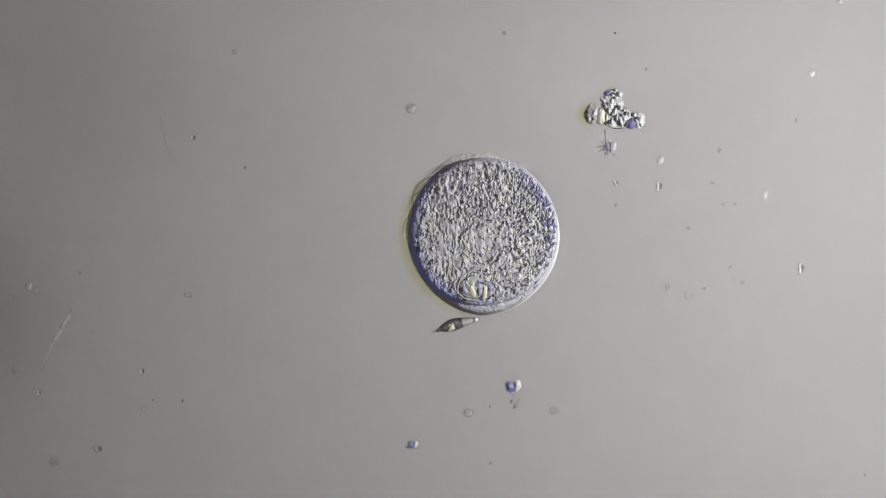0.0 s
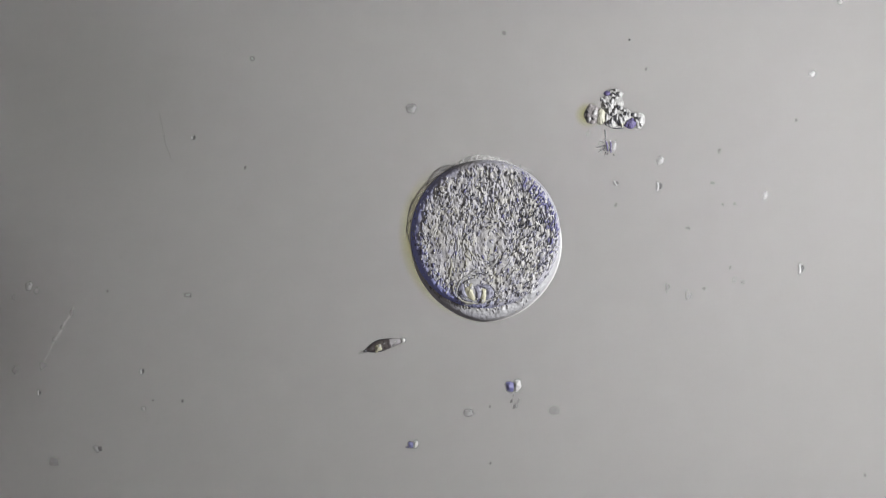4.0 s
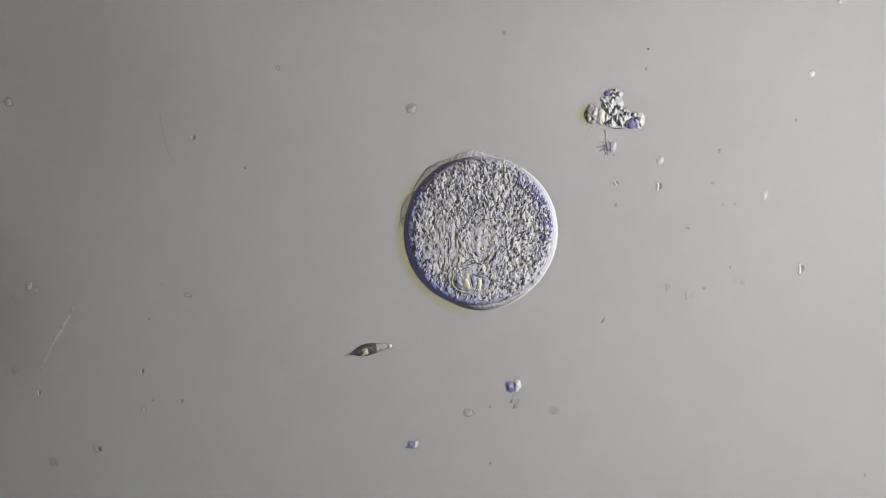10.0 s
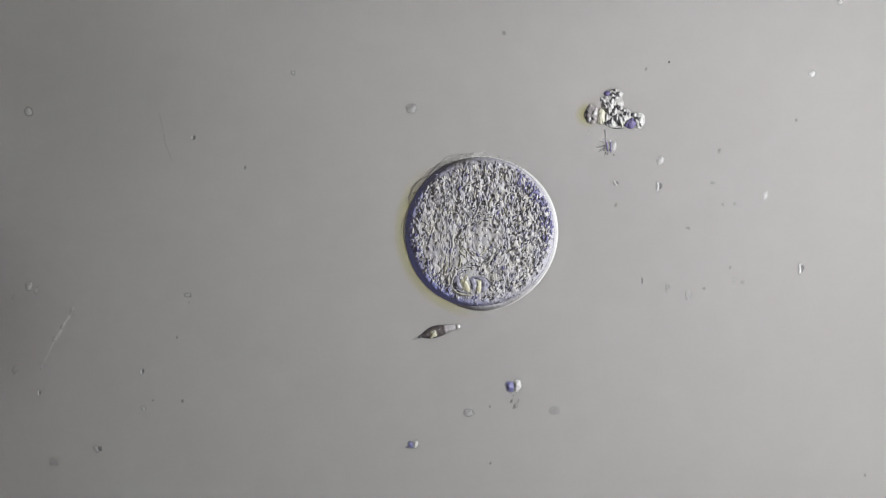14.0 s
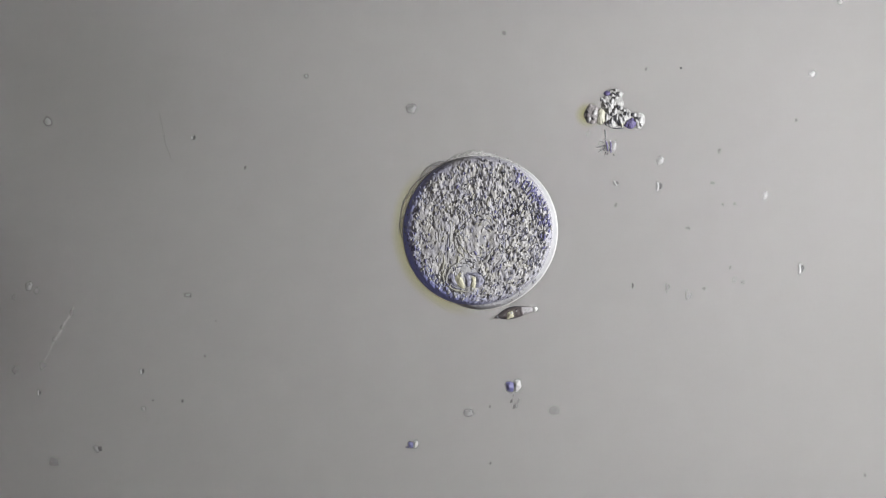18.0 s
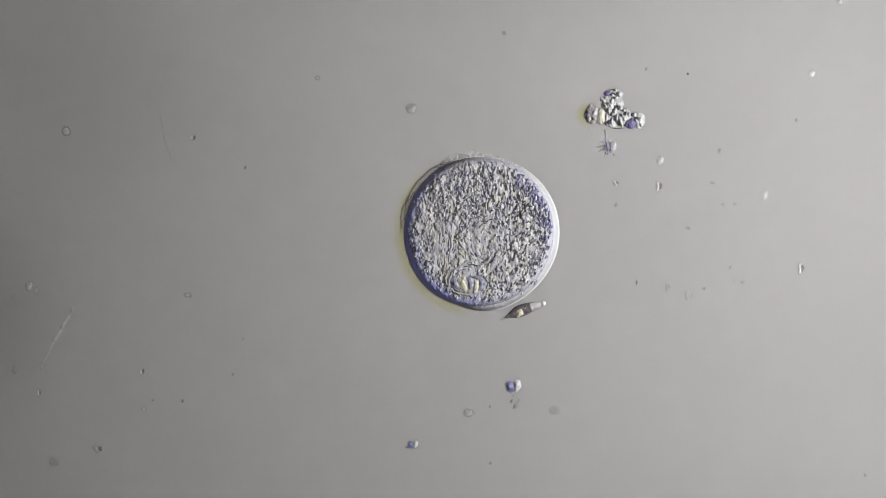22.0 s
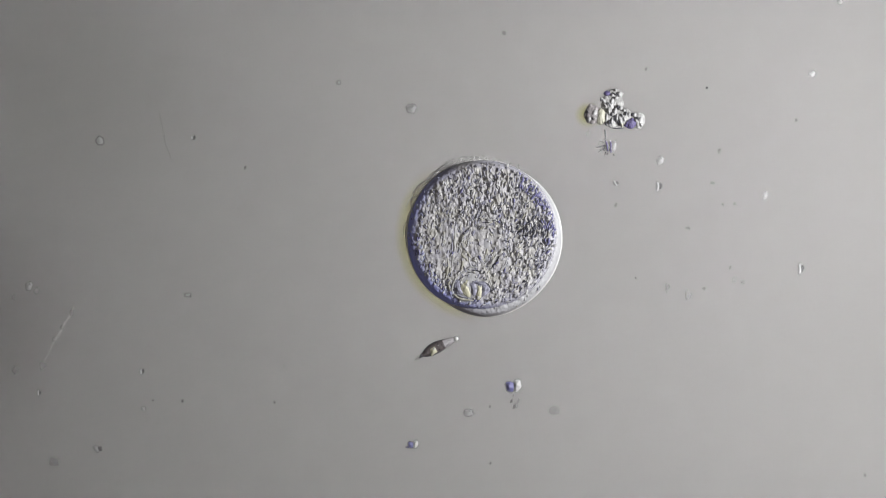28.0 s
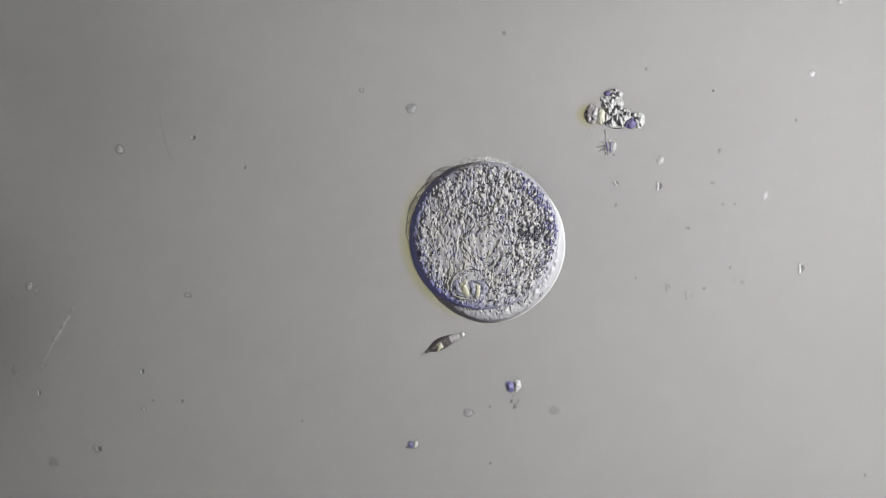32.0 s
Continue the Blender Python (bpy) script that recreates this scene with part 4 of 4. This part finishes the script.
for x, y, s, tail in ((907, 684, 1.0, True), (730, 787, 0.70, False)):
    bead = tagged(new("blue_bead"), "small blue and white bead of debris on the slide", "debris", "blue beads")
    bead.location = (*at(x, y), 0)
    # blue and white paint the bead's shaded and lit sides
    part("blue_side", lens(0.0125 * s, 0.0140 * s, 0.0068 * s, 3, 0.35, 0.8, 0.4, 9, 28), INKY, bead, "deep blue side, painted as shaded", pose(-0.0042 * s, 0, 0, 0, 0, -8))
    part("white_side", lens(0.0105 * s, 0.0140 * s, 0.0075 * s, 6, 0.3, 0.8, 0.3, 9, 28), PEARL, bead, "bright white side, painted as lit", pose(0.0070 * s, 0.0010 * s, 0, 0, 0, -14))
    if not tail:
        part("point", lens(0.0080 * s, 0.0060 * s, 0.0036 * s, 9, 0.4), INKY, bead, "bluish point", pose(-0.0125 * s, -0.0065 * s, 0))
    else:
        for k, (x0, y0, r, long, mat) in enumerate(((0.001, -0.017, 0.0022, 0.005, CLEAR), (-0.002, -0.026, 0.0030, 0.007, SMOKE), (0.003, -0.036, 0.0034, 0.007, SMOKE), (0.007, -0.035, 0.0036, 0.006, CLEAR), (0.010, -0.026, 0.0032, 0.006, DARK_MIST))):
            part("tail", lens(r, long, 0.9 * r, k, 0.4), mat, bead, "faint trailing grain", pose(x0, y0, 0, 0, 0, -18))
# hairline scratches and threads on the slide
for pts in (((282, 196), (287, 225), (296, 262), (303, 284)), ((132, 532), (128, 552), (112, 580), (98, 603), (86, 626), (74, 648))):
    line = [(*at(*p), 0.001) for p in pts]
    ob = part("thread", tube(line, [0.0010] + [0.0022] * (len(line) - 2) + [0.0010], 6), FILM)
    tagged(ob, "faint hair-thin clear thread on the slide", "thread", "threads on the slide")


# ---- what moves ----
def motions():
    steps = [0.5 * k for k in range(65)]
    # the cell swells slowly, shrinks at once at about 8 s and swells again: centre, and how far the clear lobe stands out sideways and down
    body = ((0, 855.5, 411, 0, 7), (1, 855.5, 413, 0, 8), (2, 856.5, 414, 0, 10), (3.5, 858.5, 415, 0, 13), (6, 863, 417, 1, 18), (7, 864, 417, 1, 18), (8.0, 864.5, 417, 1, 18),
            (8.2, 847.5, 409.5, 4, 2), (9, 847.5, 409, 4, 1), (11, 850, 410, 3, 0), (13, 851, 411, 2, 0), (15, 848.5, 410, 4, 0), (17, 846, 409, 6, 0), (19, 846.5, 408, 7, 0),
            (21, 847, 410, 8, 0), (23, 850, 411.5, 6, 0), (25, 851.5, 413, 6, 2), (28, 853.5, 416, 7, 5), (30, 855, 417, 8, 9), (32, 857.5, 418, 8, 14))
    walk(cell, [(t, pose(*at(x, y), 0)) for t, x, y, right, out in body])
    walk(lobe, [(t, pose(0.001 * right, -0.001 * out - 0.0005, 0)) for t, x, y, right, out in body])
    shift = ((0, 0, -105), (2, -3.5, -105), (6, -8, -109), (8.0, -10, -111), (8.2, -7, -92), (9, -5.5, -92), (10, -2.5, -93.5), (11, -3.5, -96), (13, -4.5, -98),
             (15, -7, -94), (17, -12, -91), (19, -8, -94.5), (21, -7, -96), (23, -9, -94), (25, -8.5, -97), (28, -7.5, -100), (30, -9.5, -96), (32, -14, -96))
    walk(mouth, [(t, pose(0.001 * x, 0.001 * y, 2 * HALF + 0.0002)) for t, x, y in shift])
    # dark grains rise to the surface and sink again
    walk(dark_patch, [(t, pose(x, y, z)) for t, x, y, z in ((0, -0.006, 0.016, -0.003), (3, -0.005, 0.016, -0.002), (6, -0.001, 0.008, -0.001), (8.0, -0.001, 0.007, -0.001), (8.4, 0.0, 0.018, -0.005),
                      (10, 0.0, 0.020, -0.006), (13, 0.002, 0.028, -0.005), (18, -0.009, 0.026, -0.0028), (25, 0.001, 0.020, -0.0028), (28, -0.002, 0.004, -0.001), (32, -0.002, 0, -0.001))])
    # streaming grains
    for k, ob in enumerate(masses):
        rows = []
        for s in range(33):
            v = noise.noise_vector(Vector((s * 0.6, k * 7.3, 1.7)))
            rows.append((1.0 * s, pose(0.007 * v.x, 0.007 * v.y, 0)))
        walk(ob, rows)
    for k, (ob, home, spin) in enumerate(wander):
        rows = []
        for s in range(17):
            v = noise.noise_vector(Vector((s * 0.8, k * 3.1, 9.2)))
            rows.append((2.0 * s, pose(home[0] + 0.008 * v.x, home[1] + 0.008 * v.y, home[2], 0, 0, spin + 25 * v.z)))
        walk(ob, rows)
    beat = [0.2 * k for k in range(161)]
    for ob, home, a, sign, phase, amp, period in hairs:
        walk(ob, [(t, pose(*home, 0, 0, a + sign * (amp * (0.5 + 0.5 * math.sin(2 * math.pi * (t / period + phase))) * (0.6 + 0.8 * noise.noise(Vector((t * 0.7, phase * 50, 0)))) + 2))) for t in beat])
    for ob, home, a, phase in plates:
        walk(ob, [(t, pose(home[0] * (1 + 0.02 * math.sin(2 * math.pi * (t / 0.8 + phase))), home[1] * (1 + 0.02 * math.sin(2 * math.pi * (t / 0.8 + phase))), home[2], 0, 0,
                           a + 24 * math.sin(2 * math.pi * (t / 0.95 + phase)))) for t in beat])
    stroke = [0.1 * k for k in range(321)]
    for ob, phase, more in crests:
        rows = []
        for t in stroke:
            u = (t / 1.4 + phase) % 1.0
            out = min(1.0, u / 0.12, max(0.0, (0.84 - u) / 0.12))
            along = 82 + (104 + more) * (u / 0.84 if u < 0.84 else 1 - (u - 0.84) / 0.16)
            b = radians(along)
            sink = 0.022 * (1 - out)
            rows.append((t, pose(-sink * math.cos(b), -sink * math.sin(b), HALF, 0, 0, along)))
        walk(ob, rows)
    # the spindle swims off, comes back, slips past under the cell and returns
    track = ((0, 808, 575), (0.5, 791, 579), (1, 770, 585), (1.5, 753, 590), (2, 739, 594), (2.5, 720, 600), (3, 709, 603), (3.5, 692, 608), (5.5, 655, 619), (6, 643, 623),
             (6.5, 647, 621), (7, 636, 624), (7.5, 620, 628), (8, 610, 630), (8.5, 609, 631), (9, 623, 627), (9.5, 643, 622), (10, 656, 619), (10.5, 674, 614), (11, 693, 610),
             (11.5, 707, 606), (12, 717, 604), (12.5, 728, 601), (13, 751, 595), (13.5, 761, 592), (14, 777, 587), (14.5, 796, 582), (16.5, 863, 565), (17, 878, 561), (17.5, 895, 557),
             (18, 913, 554), (18.5, 928, 551), (19, 937, 549), (19.5, 951, 545), (20, 951, 545), (20.5, 936, 546), (21, 924, 549), (21.5, 924, 550), (22, 929, 549), (22.5, 926, 551),
             (23, 911, 556), (23.5, 902, 559), (24, 903, 559), (24.5, 894, 564), (25, 879, 570), (25.5, 859, 577), (27.5, 793, 607), (28, 776, 615), (28.5, 769, 618), (29, 773, 615),
             (29.5, 763, 620), (30, 772, 615), (30.5, 771, 615), (31, 769, 616), (31.5, 776, 613), (32, 787, 607))
    lean = ((0, 15.5), (2, 15), (6, 15.5), (9, 10), (13, 15), (16.5, 13), (19, 10), (20, 12), (21, 17), (23, 22), (25, 24), (28, 26), (29, 24), (31, 22), (32, 25))
    rows = []
    for t, x, y in track:
        rows.append((t, pose(*at(x, y), 0, 0, 0, float(np.interp(t, [q[0] for q in lean], [q[1] for q in lean])))))
    walk(spindle, rows)
    drift = ((0, 1088.5, 59), (1, 1095, 63), (2, 1104, 66), (3, 1107, 69), (3.5, 1110, 70), (5.5, 1124, 73), (6.5, 1127, 75), (8, 1132, 77), (9, 1140, 83), (10, 1147, 87), (11, 1156, 94),
             (12, 1165, 99), (13, 1173, 102), (14, 1184, 110), (14.5, 1187, 112), (16.5, 1198, 119), (17, 1202, 122), (18, 1205, 121), (19, 1210, 127), (20, 1213, 128), (21, 1214, 126),
             (22, 1217, 131), (23, 1220, 135), (24, 1228, 136), (25, 1233, 141), (25.5, 1236, 142), (27.5, 1248, 155), (28.5, 1253, 156), (30, 1258, 158), (32, 1262, 161))
    walk(dot, [(t, pose(*at(x, y), 0)) for t, x, y in drift])
    for ob, path in drifters:
        walk(ob, [(t, pose(*at(x, y), 0)) for t, x, y in path])
    # the rod starts under the cell, out of the camera's view
    rod_path = ((0, 960, 440, -30), (7, 985, 462, -30), (8, 1030, 491, -30), (9, 1060, 522, -50), (10, 1067, 567, -35), (11, 1078, 588, -75), (12, 1094, 593, 5), (13, 1126, 547, -10), (14, 1136, 497, 0),
              (17, 1122, 503, -30), (18, 1119, 505, 0), (20, 1129, 500, 10), (22, 1126, 499, 0), (23, 1126, 493, 5), (23.5, 1125, 492, 5), (32, 1124, 490, 5))
    # flat at first, then stood on its end to look small to the camera
    rise = ((0, 0), (14, 0), (17, 35), (22, 50), (23, 30), (23.5, 82), (32, 84))
    rows = []
    for t, x, y, turn in rod_path:
        tip = float(np.interp(t, [q[0] for q in rise], [q[1] for q in rise]))
        rows.append((t, Matrix.Translation((*at(x, y), 0.006 * math.sin(radians(tip)))) @ pose(0, 0, 0, tip, 0, turn)))
    walk(rod, rows)


motions()
